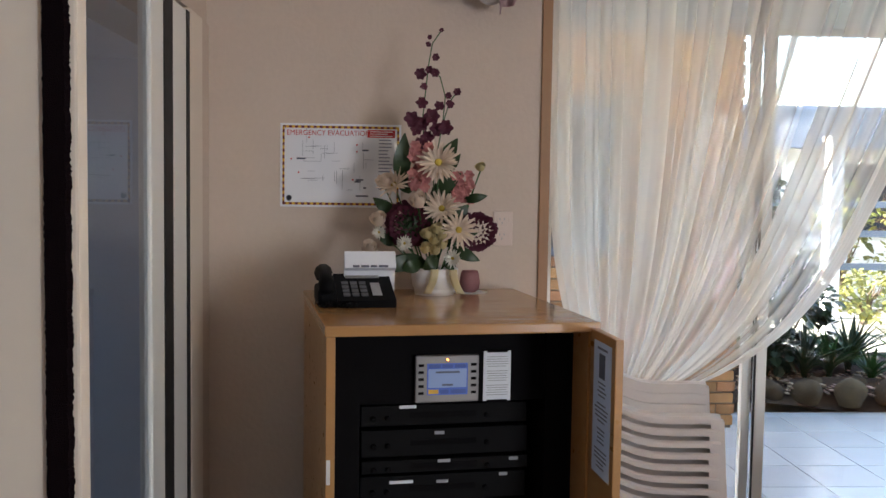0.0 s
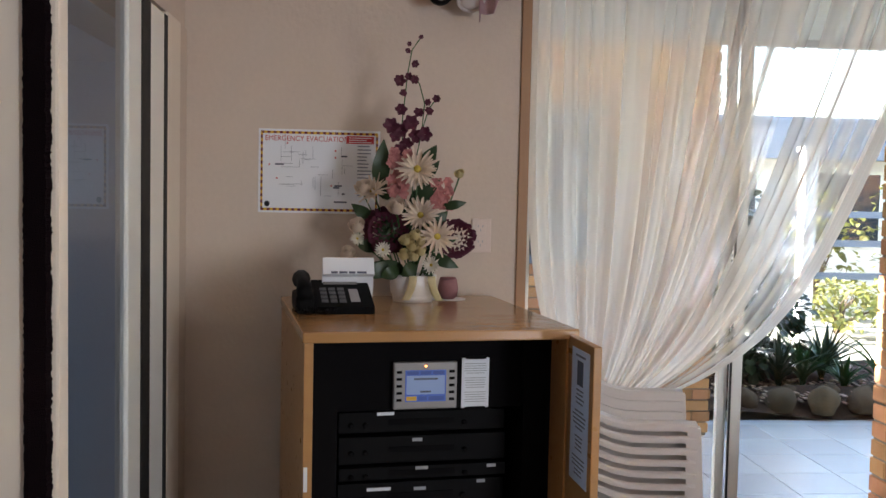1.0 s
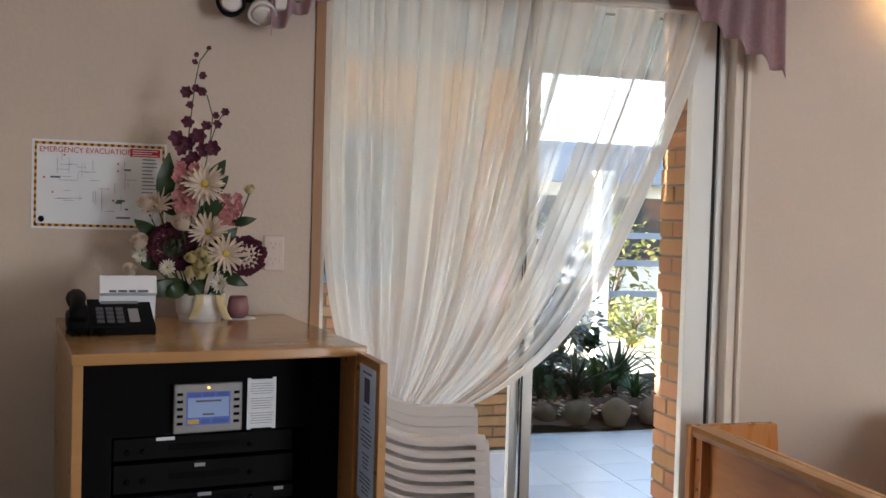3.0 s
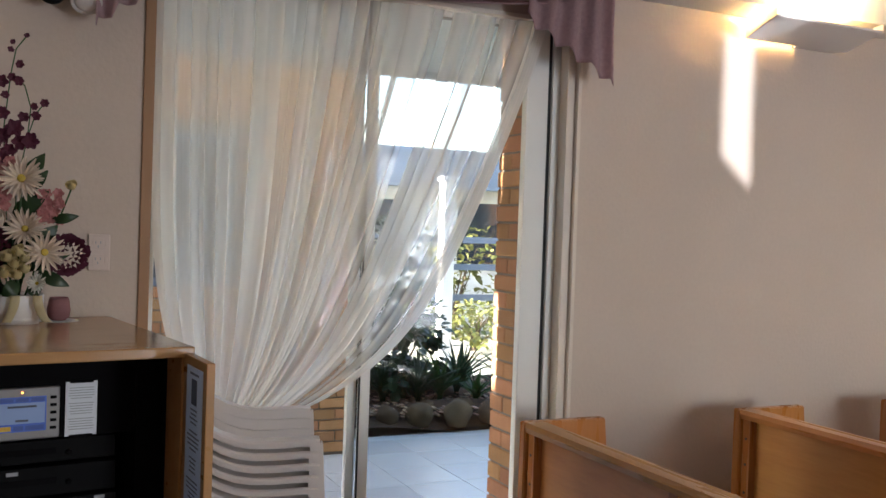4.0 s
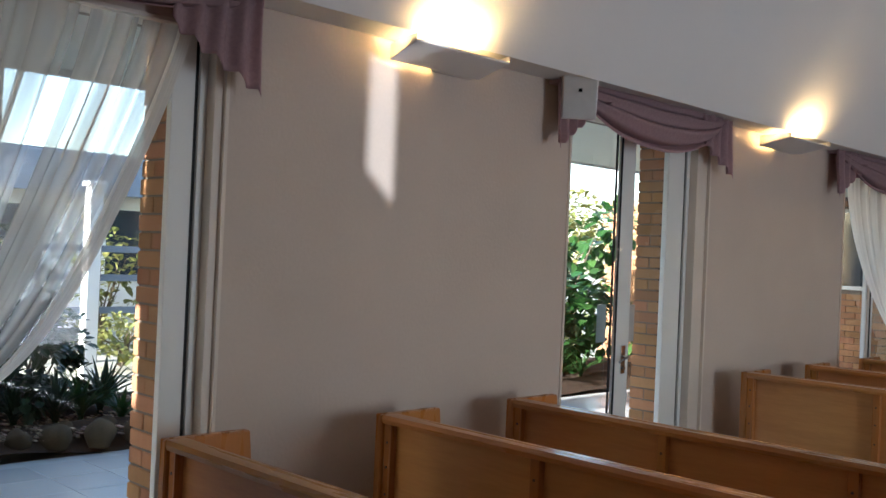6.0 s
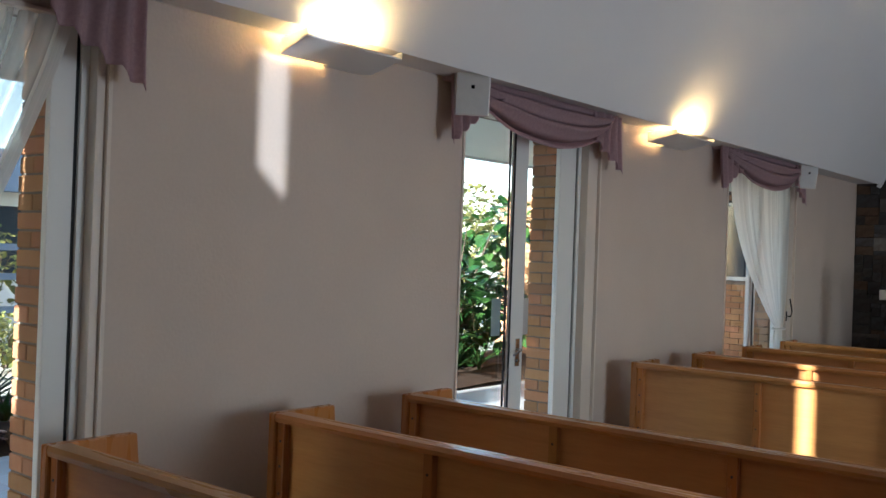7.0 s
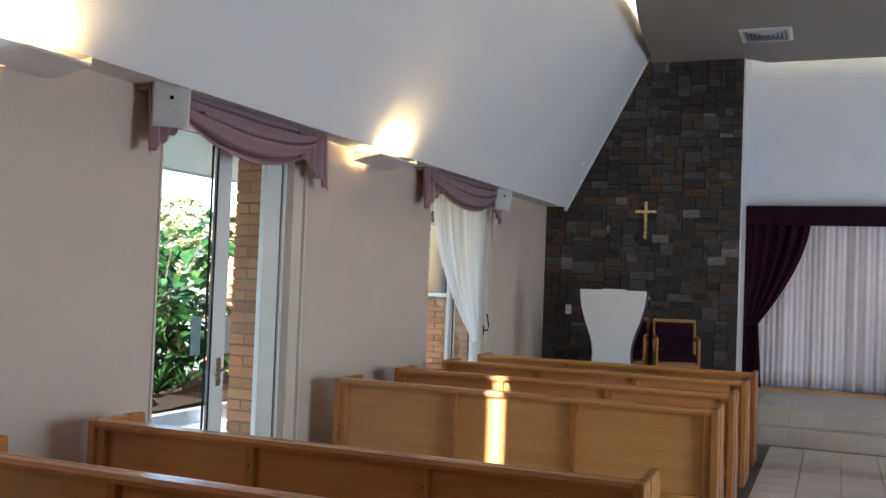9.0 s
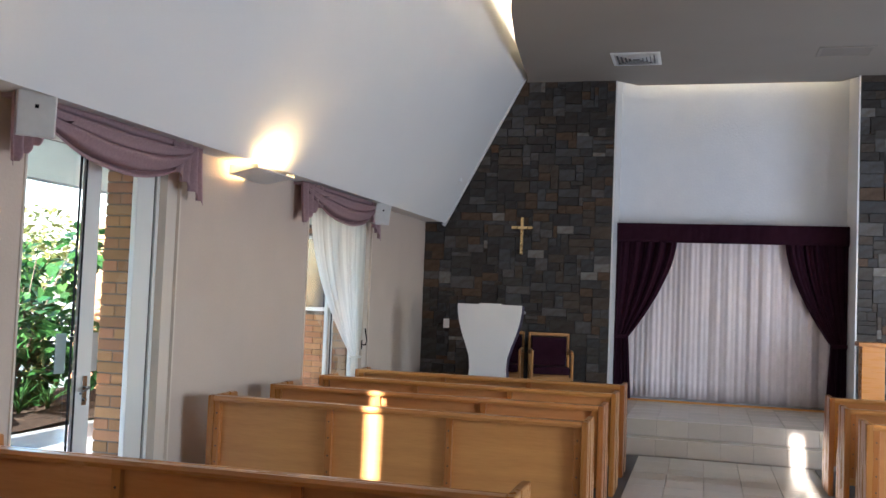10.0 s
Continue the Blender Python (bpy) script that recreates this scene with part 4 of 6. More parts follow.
WALL = Matrix(((0, 0, 1, 0), (1, 0, 0, 0), (0, 1, 0, 0), (0, 0, 0, 1)))
writing("EMERGENCY EVACUATION", 0.027, Matrix.Translation((0.005, -0.215, 0.112)) @ WALL, "red", sg)
part("red_panel", bx(0.0045, 0.0052, 0.105, 0.215, 0.106, 0.134), "red", sg)
bm = bmesh.new()
for i in range(3):
    box(bm, 0.0054, 0.006, 0.115, 0.205 - 0.02 * (i % 2), 0.126 - i * 0.008, 0.129 - i * 0.008)
part("printed_text", bm, "paper", sg)
rng = random.Random(12)
bm = bmesh.new()
for i in range(15):
    z = 0.095 - i * 0.013
    box(bm, 0.0045, 0.005, 0.15, 0.15 + rng.uniform(0.035, 0.062), z, z + 0.004)
part("printed_text", bm, "ink_pale", sg)
bm = bmesh.new()
for i in range(34):                      # pale plan lines of the building
    y, z = rng.uniform(-0.16, 0.10), rng.uniform(-0.10, 0.085)
    if i % 2:
        box(bm, 0.0045, 0.0049, y, y + rng.uniform(0.02, 0.07), z, z + 0.0012)
    else:
        box(bm, 0.0045, 0.0049, y, y + 0.0012, z, z + rng.uniform(0.02, 0.06))
part("plan_lines", bm, "ink_pale", sg)
bm, bm2 = bmesh.new(), bmesh.new()
for y, z in ((-0.13, 0.10), (-0.17, -0.03), (0.06, 0.075), (0.06, 0.05), (0.045, -0.055), (-0.20, 0.02)):
    box(bm, 0.0045, 0.0052, y, y + 0.006, z, z + 0.006)
for y, z, w in ((-0.175, 0.022, 0.035), (0.085, 0.055, 0.025), (0.06, -0.055, 0.03), (0.055, -0.062, 0.025), (0.09, -0.085, 0.012), (0.06, -0.115, 0.05)):
    box(bm2, 0.0045, 0.0052, y, y + w, z, z + 0.006)
part("marker", bm, "red", sg)
part("printed_text", bm2, "ink", sg)
bm = bmesh.new()
lathe(bm, [(0.011, 0), (0.011, 0.0006), (0.0085, 0.0006), (0.0085, 0)], 20)
bm.transform(Matrix.Translation((0.0046, -0.205, -0.122)) @ WALL)
part("compass", bm, "ink", sg)

for ob in sg.children:
    if ob.name.split(".")[0] in ("border", "plan_lines", "printed_text", "marker"):
        ob["kind"] = "stuff"

ou = thing("power_outlet", "cream double power outlet on the plaster wall", "outlet", pose(0.0, 0.397, 1.455))
part("plate", bx(0.001, 0.011, -0.035, 0.035, -0.062, 0.062, 0.004), "outlet_cream", ou)
for z in (-0.025, 0.03):
    sk = part("socket", bx(0.0112, 0.0135, -0.022, 0.016, z - 0.02, z + 0.02, 0.002), "outlet_cream", ou)
    bm = bmesh.new()
    for a, b in ((-0.012, 0.004), (0.004, 0.004), (-0.004, -0.010)):
        box(bm, 0.0137, 0.0142, a - 0.0015, a + 0.0015, z + b - 0.004, z + b + 0.004)
    part("slot", bm, "paper_grey", sk)
    part("switch", bx(0.0112, 0.015, 0.019, 0.027, z - 0.007, z + 0.007, 0.001), "outlet_cream", ou)

# ---- equipment cabinet ----
# Stands askew to the wall: x runs out of its front, y along its width, the base point is the middle of the front.
CAB = pose(0.925, 0.20, 0.0, 0, 0, 9)
CW2, CD, CZ = 0.372, 0.86, 1.24
cb = thing("equipment_cabinet", "beech veneer equipment cabinet with its door standing open", "cabinet", CAB)
part("side_panel", bx(-CD, 0, -CW2, -CW2 + 0.024, 0.0, CZ - 0.0285, 0.002), "beech", cb)
part("side_panel", bx(-CD, -0.018, CW2 - 0.024, CW2, 0.0, CZ - 0.0285, 0.002), "beech", cb)
part("top", bx(-CD, 0.004, -CW2 - 0.004, CW2 + 0.004, CZ - 0.028, CZ, 0.004), "beech_top", cb)
part("back_panel", bx(-CD, -CD + 0.015, -CW2 + 0.025, CW2 - 0.025, 0.05, CZ - 0.029), "black", cb)
part("base", bx(-CD, -0.03, -CW2 + 0.025, CW2 - 0.025, 0.02, 0.05), "beech", cb)
for a, b in ((-CW2 + 0.025, -CW2 + 0.105), (CW2 - 0.105, CW2 - 0.025)):
    part("rack_rail", bx(-0.50, -0.135, a, b, 0.051, CZ - 0.030), "black", cb)
part("fascia", bx(-0.165, -0.152, -CW2 + 0.106, CW2 - 0.106, 0.997, CZ - 0.030), "black", cb)
DOOR_W = 0.215
door = part("door", bx(-0.011, 0.011, 0, DOOR_W, 0.03, CZ - 0.016, 0.003), "beech", cb, "beech veneer door swung open")
door.matrix_local = pose(-0.006, CW2 - 0.011, 0.0, 0, 0, -94)
part("notice", bx(0.0112, 0.0125, 0.040, 0.188, CZ - 0.395, CZ - 0.040), "paper_blue", door, "pale blue printed notice sheet")
rr = random.Random(4)
bm = bmesh.new()
for i in range(21):
    z = CZ - 0.150 - i * 0.0112
    h = rr.uniform(0.022, 0.058)
    if i not in (4, 10, 15):
        box(bm, 0.0126, 0.0130, 0.114 - h, 0.114 + h, z, z + 0.0042)
box(bm, 0.0126, 0.0130, 0.072, 0.156, CZ - 0.060, CZ - 0.054)
part("printed_text", bm, "ink_pale", door)["kind"] = "stuff"
part("picture_block", bx(0.0126, 0.0130, 0.089, 0.139, CZ - 0.135, CZ - 0.070), "ink", door)
lathe_bm = lathe(bmesh.new(), [(0.011, 0), (0.011, 0.010), (0.016, 0.016), (0.015, 0.025), (0.006, 0.028)], 16)
lathe_bm.transform(Matrix.Translation((0.0112, 0.195, 0.755)) @ Matrix.Rotation(math.pi / 2, 4, "Y"))
part("knob", lathe_bm, "chrome", door, "small chrome knob", True)
part("latch_plate", bx(-0.004, 0.003, -CW2 + 0.002, -CW2 + 0.012, 0.825, 0.890), "white_paint", cb)

tp = thing("touch_panel", "silver framed control touch panel with lit blue screen", "control panel", CAB @ pose(-0.1515, -0.022, 1.067) @ Matrix.Scale(0.852, 4))
part("bezel", bx(0, 0.022, -0.107, 0.107, -0.078, 0.078, 0.006), "silver", tp)
part("screen", bx(0.0222, 0.024, -0.068, 0.068, -0.052, 0.052), "screen_blue", tp, "lit blue display")
bm = bmesh.new()
box(bm, 0.0242, 0.0246, -0.064, 0.064, -0.028, 0.034)
part("display_page", bm, "screen_pale", tp)
bm = bmesh.new()
box(bm, 0.0248, 0.0251, -0.04, 0.04, 0.020, 0.026)
box(bm, 0.0248, 0.0251, -0.018, 0.018, -0.022, -0.016)
part("printed_text", bm, "ink", tp)
bm = bmesh.new()
for a, b in ((-0.062, -0.024), (-0.018, 0.018), (0.024, 0.062)):
    box(bm, 0.0242, 0.0246, a, b, 0.037, 0.049)
part("display_tab", bm, "ink_blue", tp)
bm = bmesh.new()
for a, b in ((-0.024, 0.004), (0.010, 0.062)):
    box(bm, 0.0242, 0.0246, a, b, -0.048, -0.034)
part("display_tab", bm, "ink_blue", tp)
part("display_button", bx(0.0242, 0.0246, -0.064, -0.03, -0.048, -0.034), "yellow", tp)
for s in (-1, 1):
    for i in range(5):
        part("button", bx(0.0222, 0.0255, s * 0.088 - 0.009, s * 0.088 + 0.009, 0.042 - i * 0.023, 0.051 - i * 0.023, 0.001), "black", tp)
part("indicator", bx(0.0222, 0.0245, -0.003, 0.003, 0.062, 0.067), "orange_led", tp, "small orange indicator lamp")
nt_ = thing("instruction_card", "white instruction card clipped beside the touch panel", "card", CAB @ pose(-0.1515, 0.1255, 1.069) @ Matrix.Scale(0.87, 4))
part("sheet", bx(0.002, 0.005, -0.046, 0.046, -0.082, 0.082), "paper", nt_)
bm = bmesh.new()
for i in range(17):
    w = rr.uniform(0.03, 0.038)
    if i not in (5, 11):
        box(bm, 0.0053, 0.0057, -w, w, 0.062 - i * 0.0078, 0.0642 - i * 0.0078)
part("printed_text", bm, "paper_grey", nt_)
for z in (0.078, -0.088):
    part("clip", bx(0.0, 0.011, -0.034, 0.034, z, z + 0.010, 0.002), "black", nt_)
RACK = [  # height, thickness, label tapes as place along the face, height on it and half length
    (0.962, 0.062, ((-0.108, 0.022, 0.024),)),
    (0.886, 0.080, ((-0.018, 0.024, 0.014),)),
    (0.822, 0.040, ((-0.006, 0.010, 0.018), (0.197, 0.008, 0.013))),
    (0.752, 0.080, ((-0.124, 0.018, 0.034), (-0.006, 0.015, 0.017), (0.173, 0.028, 0.012))),
    (0.660, 0.085, ((-0.050, 0.020, 0.020),)),
    (0.560, 0.090, ((0.060, 0.020, 0.020),)),
    (0.455, 0.090, ()),
]
for i, (z, h, tapes) in enumerate(RACK):
    u = thing("rack_unit", "black rack mounted audio unit with small labels", "audio unit", CAB @ pose(-0.17 + 0.010 * (i % 3), -0.02, z), group="rack units")
    part("chassis", bx(-0.30, 0.0, -0.235, 0.235, -h / 2, h / 2 - 0.004, 0.003), "black2", u)
    part("face", bx(0.0005, 0.006, -0.24, 0.24, -h / 2, h / 2 - 0.004, 0.003), "black2", u)
    part("display", bx(0.0062, 0.008, -0.10, 0.09, -0.010, 0.006, 0.001), "black", u)
    for y, dz, w in tapes:
        part("label_tape", bx(0.0064, 0.0085, y - w, y + w, dz - 0.004, dz + 0.005), "paper" if w > 0.02 else "paper_grey", u)
    for y in (-0.205, -0.165, 0.12):
        b2 = lathe(bmesh.new(), [(0.007, 0), (0.007, 0.008), (0.005, 0.010)], 12)
        b2.transform(Matrix.Translation((0.006, y, -0.008)) @ WALL)
        part("knob", b2, "black", u)


# ---- outdoors: ground, paving, garden ----
bm = bmesh.new()
grid(bm, 24, 24, lambda u, v: (-90 + 89.6 * u ** 0.4, -70 + 160 * v, -0.10))
setting("ground", bm, "ground", "dry pale garden ground")
setting("paving_bed", bx(-3.38, -0.3, -6.9, 14.0, -0.09, -0.024), "paving_joint", "bed under the outdoor tiles")
setting("garden_bed", grid(bmesh.new(), 30, 60, lambda u, v: (-3.40 - 1.7 * u, 1.9 + 11 * v, 0.02 + 0.10 * min(1, u * 5) + 0.05 * math.sin(17 * u + 9 * v) * math.sin(31 * v))), "soil", "garden bed with dark bark mulch")
setting("eave", bx(-1.75, WX + 0.002, -1.2, 4.42, 2.50, 2.56), "soffit_out", "pale eave soffit")
setting("eave_far", bx(-2.05, WX + 0.002, 4.42, 14.0, 2.50, 2.56), "soffit_out", "pale eave soffit")
setting("fascia", bx(-1.80, -1.75, -1.2, 4.45, 2.46, 2.66), "white_paint", "white gutter board")
setting("fascia_far", bx(-2.10, -2.05, 4.45, 14.0, 2.48, 2.66), "white_paint", "white gutter board")
setting("roof", bx(-1.8, 9.5, -1.2, 14.0, 5.2, 5.25), "soffit_out", "roof sheet")
setting("roof_flank", prism(bmesh.new(), [(-1.8, 2.57), (XT - 0.2, 5.15), (XT - 0.2, 5.2), (-1.8, 2.62)], "y", -0.5, 14.0), "soffit_out", "roof sheet")
setting("roof_flank_east", prism(bmesh.new(), [(2 * MID + 1.5, 2.57), (2 * MID - XT + 0.2, 5.15), (2 * MID - XT + 0.2, 5.2), (2 * MID + 1.5, 2.62)], "y", -0.5, 14.0), "soffit_out", "roof sheet")


def loose(name, rows, material, parent=None):
    """Boxes joined into one mesh: rows of x0, x1, y0, y1, z0, z1."""
    V, F = [], []
    for x0, x1, y0, y1, z0, z1 in rows:
        o = len(V)
        V += [(x0, y0, z0), (x1, y0, z0), (x1, y1, z0), (x0, y1, z0), (x0, y0, z1), (x1, y0, z1), (x1, y1, z1), (x0, y1, z1)]
        F += [(o + a, o + b, o + c, o + d) for a, b, c, d in ((0, 3, 2, 1), (4, 5, 6, 7), (0, 1, 5, 4), (1, 2, 6, 5), (2, 3, 7, 6), (3, 0, 4, 7))]
    me = bpy.data.meshes.new(name)
    me.from_pydata(V, [], F)
    me.materials.append(M[material])
    ob = new(name, me)
    if parent:
        ob.parent = parent
    ob["kind"] = "stuff"
    return ob


M["brick_joined"] = mat("tan_brick_joined", (0.44, 0.235, 0.125), 0.85, col2=(0.33, 0.165, 0.08), scale=9, fine=110, bump=0.7, amount=0.8, rnd=0.22, spec=0.2, island=True)
# neighbouring wing with a brick face towards the chapel
wing = thing("brick_wing", "tan brick wing wall with a dark window across the patio", "building")
part("core", bx(-3.25, -2.912, -3.2, 2.33, -0.05, 2.78), "mortar", wing)
# hidden block added behind the face to shade rocks and garden bed
part("core", bx(-6.2, -3.255, -3.2, 0.4, -0.05, 2.78), "mortar", wing)
part("roof_board", bx(-3.4, -2.75, -3.2, 2.36, 2.78, 2.95), "white_paint", wing)
part("window_frame", bx(-2.93, -2.895, 0.25, 1.45, 1.15, 2.15, 0.01), "blue_grey", wing)
part("window_pane", bx(-2.895, -2.888, 0.31, 1.39, 1.21, 2.09), "glass_dark", wing)
part("vent_hole", bx(-2.90, -2.893, 1.80, 1.93, 0.66, 0.74), "black", wing)
rows, near = [], []
for k in range(36):
    z = k * 0.0768
    y = 2.34 - (0.12 if k % 2 else 0.0)
    if k % 2:
        near.append((HALF_Y, 2.34 - 0.058, z + 0.035))
    while y > -1.1:
        a = y - 0.232
        if not (a < 1.47 and y > 0.23 and 1.10 < z < 2.16):
            if y > 0.75 and z < 1.2:
                near.append((FULL_Y, (a + y) / 2, z + 0.035))
            else:
                rows.append((-2.955, -2.90, a, y, z + 0.002, z + 0.069))
        y -= 0.24
for me, y, z in near:
    brick(me, -2.955, y, z, wing)
loose("brickwork", rows, "brick_joined", wing)
for k in range(36):
    brick(FULL_X if k % 2 else HALF_X, -3.03 if k % 2 else -3.10, 2.30, 0.035 + k * 0.0768, wing)
# out-of-view wall added so the patio tiles lie in its shadow
setting("wall_patio", bx(-3.2, -0.4, -7.2, -7.0, -0.1, 4.2), "white_paint", "unseen pale wall that keeps the sun off the patio")
wing2 = thing("brick_end_wall", "sunlit tan brick wall with a high dark window", "building")
part("core", bx(-5.0, -0.42, 12.06, 12.3, -0.05, 2.5), "mortar", wing2)
part("window_frame", bx(-2.2, -0.9, 12.0, 12.04, 1.35, 2.35, 0.01), "alu", wing2)
part("window_pane", bx(-2.15, -0.95, 11.99, 11.999, 1.40, 2.30), "glass_dark", wing2)
rows = []
for k in range(32):
    x = -5.0 - (0.12 if k % 2 else 0)
    while x < -0.45:
        if not (x > -2.45 and x < -0.9 and 1.27 < k * 0.0768 < 2.34):
            rows.append((x, x + 0.232, 12.01, 12.07, k * 0.0768 + 0.002, k * 0.0768 + 0.069))
        x += 0.24
loose("brickwork", rows, "brick_joined", wing2)

# house across the garden
hs = thing("neighbour_house", "low white walled house with a blue-grey fascia", "house")
part("wall", bx(-13.2, -11.0, -6, 16, -0.1, 2.35), "white_paint", hs)
part("fascia", bx(-10.65, -10.5, -6.5, 16.5, 2.25, 2.85, 0.02), "blue_grey", hs)
part("soffit", bx(-11.0, -10.65, -6.5, 16.5, 2.36, 2.42), "blue_grey", hs)
part("roof", prism(bmesh.new(), [(-10.7, 2.86), (-13.4, 3.0), (-13.4, 3.05), (-10.7, 2.9)], "y", -6.5, 16.5), "blue_grey", hs)
for y in (4.9, 6.9, 10.5):
    w = part("window", bx(-11.0, -10.96, y, y + 1.1, 0.9, 2.1), "alu", hs)
    part("pane", bx(-10.958, -10.95, y + 0.05, y + 1.05, 0.95, 2.05), "glass_dark", w)
for y in (5.2, 7.6, 10.4):
    pp = thing("garden_post", "white painted garden post in sunlight", "post", pose(-7.6, y, -0.1), group="garden posts")
    part("shaft", bx(-0.08, 0.08, -0.08, 0.08, 0, 2.3, 0.01), "white_paint", pp)
    part("cap", bx(-0.11, 0.11, -0.11, 0.11, 2.3, 2.36, 0.01), "white_paint", pp)
fn_ = thing("garden_fence", "dark stained timber rail fence behind the flower beds", "fence")
for z in (0.55, 1.0, 1.4):
    part("rail", bx(-9.25, -9.2, -3, 15, z, z + 0.09), "blue_grey", fn_)
for i in range(13):
    part("fence_post", bx(-9.2, -9.1, -2.8 + i * 1.45, -2.68 + i * 1.45, -0.1, 1.6), "bark", fn_)

# ---- rocks ----
def rock(x, y, z, s, seed):
    bm = bmesh.new()
    bmesh.ops.create_icosphere(bm, subdivisions=3, radius=1.0)
    rg = random.Random(seed)
    off = Vector((rg.uniform(0, 50), rg.uniform(0, 50), rg.uniform(0, 50)))
    for v in bm.verts:
        n = noise.noise(v.co * 0.9 + off) * 0.24 + noise.noise(v.co * 1.9 + off) * 0.09 + noise.noise(v.co * 5 + off) * 0.05
        v.co = v.co * (1 + n)
        v.co.z = max(v.co.z, -0.6)
    bm.transform(Matrix.Diagonal((s * rg.uniform(0.85, 1.15), s * rg.uniform(1.0, 1.35), s * rg.uniform(0.95, 1.15), 1)))
    ob = link("rock", bm, "rock", True)
    ob.matrix_world = pose(x, y, z, 0, 0, rg.uniform(0, 360))
    tagged(ob, "rounded weathered sandstone edging rock beside the mulch", "rock", group="edging rocks")


for i, (x, y, s) in enumerate(((-3.50, 3.13, 0.115), (-3.49, 3.45, 0.125), (-3.50, 3.77, 0.115), (-3.72, 3.60, 0.10), (-3.74, 3.30, 0.085), (-3.70, 3.93, 0.09), (-3.52, 2.86, 0.095), (-3.5, 4.08, 0.13), (-3.6, 8.75, 0.12), (-3.5, 4.4, 0.14))):
    rock(x, y, 0.085, s, i)


# ---- plants ----
def leaves(bm, spots, size, rng, droop=0.4, aspect=2.4):
    for p, n in spots:
        L = size * rng.uniform(0.6, 1.3)
        d = (Vector(n) + Vector((rng.uniform(-1, 1), rng.uniform(-1, 1), rng.uniform(-0.6, 0.8))) * 0.8).normalized()
        side = d.cross(Vector((rng.uniform(-0.3, 0.3), rng.uniform(-0.3, 0.3), 1))).normalized() * (L / aspect)
        up = side.cross(d).normalized() * L * 0.08
        p = Vector(p)
        a, m1, m2, t = p, p + d * L * 0.4, p + d * L * 0.75 - Vector((0, 0, droop * L * 0.25)), p + d * L - Vector((0, 0, droop * L * 0.6))
        v = [bm.verts.new(q) for q in (a, m1 + side, m1 - up, m1 - side, m2 + side * 0.75, m2 - up - Vector((0, 0, 0)), m2 - side * 0.75, t)]
        for f in ((0, 1, 2), (0, 2, 3), (1, 4, 5, 2), (2, 5, 6, 3), (4, 7, 5), (5, 7, 6)):
            bm.faces.new([v[i] for i in f])


def shrub(label, x, y, rx, ry, h, n, size, material, seed, z0=0.05, bare=0.15):
    rng = random.Random(seed)
    s = thing("shrub", label, "shrub", pose(x, y, z0))
    bm = bmesh.new()
    tips = []
    for k in range(9):
        a = rng.uniform(0, 6.28)
        r = rng.uniform(0.2, 0.8)
        end = Vector((rx * r * math.cos(a), ry * r * math.sin(a), h * rng.uniform(0.55, 0.95)))
        pts = [Vector((rng.uniform(-0.06, 0.06), rng.uniform(-0.06, 0.06), -0.08))]
        for j in range(1, 5):
            q = end * (j / 4)
            q.x, q.y = q.x * (j / 4) ** 0.3, q.y * (j / 4) ** 0.3
            pts.append(q + Vector((rng.uniform(-0.04, 0.04), rng.uniform(-0.04, 0.04), 0)))
        tube(bm, pts, [0.022, 0.018, 0.014, 0.010, 0.005], 5)
        tips.append(end)
    part("trunk", bm, "bark", s)
    bm = bmesh.new()
    clumps = [(rng.uniform(-1, 1), rng.uniform(-1, 1), rng.uniform(bare, 1.0), rng.uniform(0.18, 0.38)) for _ in range(26)]
    spots = []
    for _ in range(n):
        c = rng.choice(clumps)
        while True:
            d = Vector((rng.gauss(0, 1), rng.gauss(0, 1), rng.gauss(0, 1)))
            if d.length > 0.1:
                break
        d.normalize()
        p = Vector((c[0] * rx * 0.75, c[1] * ry * 0.75, c[2] * h)) + Vector((d.x * rx, d.y * ry, d.z * h * 0.5)) * c[3] * rng.uniform(0.6, 1.0)
        if p.z < 0.04:
            continue
        spots.append((p, d))
    leaves(bm, spots, size, rng)
    part("crown", bm, material, s)
    return s


shrub("broad-leaved glossy green shrub in full sun", -4.15, 9.6, 0.75, 1.25, 2.05, 1500, 0.17, "leaf", 3)
shrub("broad-leaved glossy green shrub in full sun", -4.5, 7.7, 0.6, 0.8, 1.5, 700, 0.15, "leaf", 4)
shrub("tall pale green shrub behind the broad-leaved one", -5.9, 11.6, 1.0, 1.8, 2.7, 1600, 0.10, "leaf_pale", 5)
shrub("dark green shrub over the mulch bed", -4.4, 2.8, 0.6, 0.6, 1.5, 2000, 0.09, "leaf_dark", 6)
shrub("dark green shrub over the mulch bed", -4.7, 3.35, 0.5, 0.5, 0.75, 1100, 0.09, "leaf_dark", 7)
shrub("yellow-green sunlit ground cover bush", -8.1, 5.9, 0.8, 0.9, 0.5, 800, 0.09, "leaf_pale", 8)
shrub("yellow-green sunlit ground cover bush", -8.0, 7.6, 0.8, 0.9, 0.5, 800, 0.09, "leaf_pale", 9)
shrub("loose green bush behind the rail fence", -9.9, 6.4, 0.5, 0.8, 1.6, 420, 0.11, "leaf_pale", 10)
shrub("loose green bush behind the rail fence", -9.9, 8.4, 0.5, 0.9, 1.7, 500, 0.11, "leaf_pale", 11)
shrub("loose green bush behind the rail fence", -9.9, 4.2, 0.5, 0.8, 1.5, 420, 0.11, "leaf_pale", 12)
shrub("pale hedge at the garden edge", -8.0, 13.5, 1.2, 2.4, 2.6, 1500, 0.12, "leaf_pale", 13)


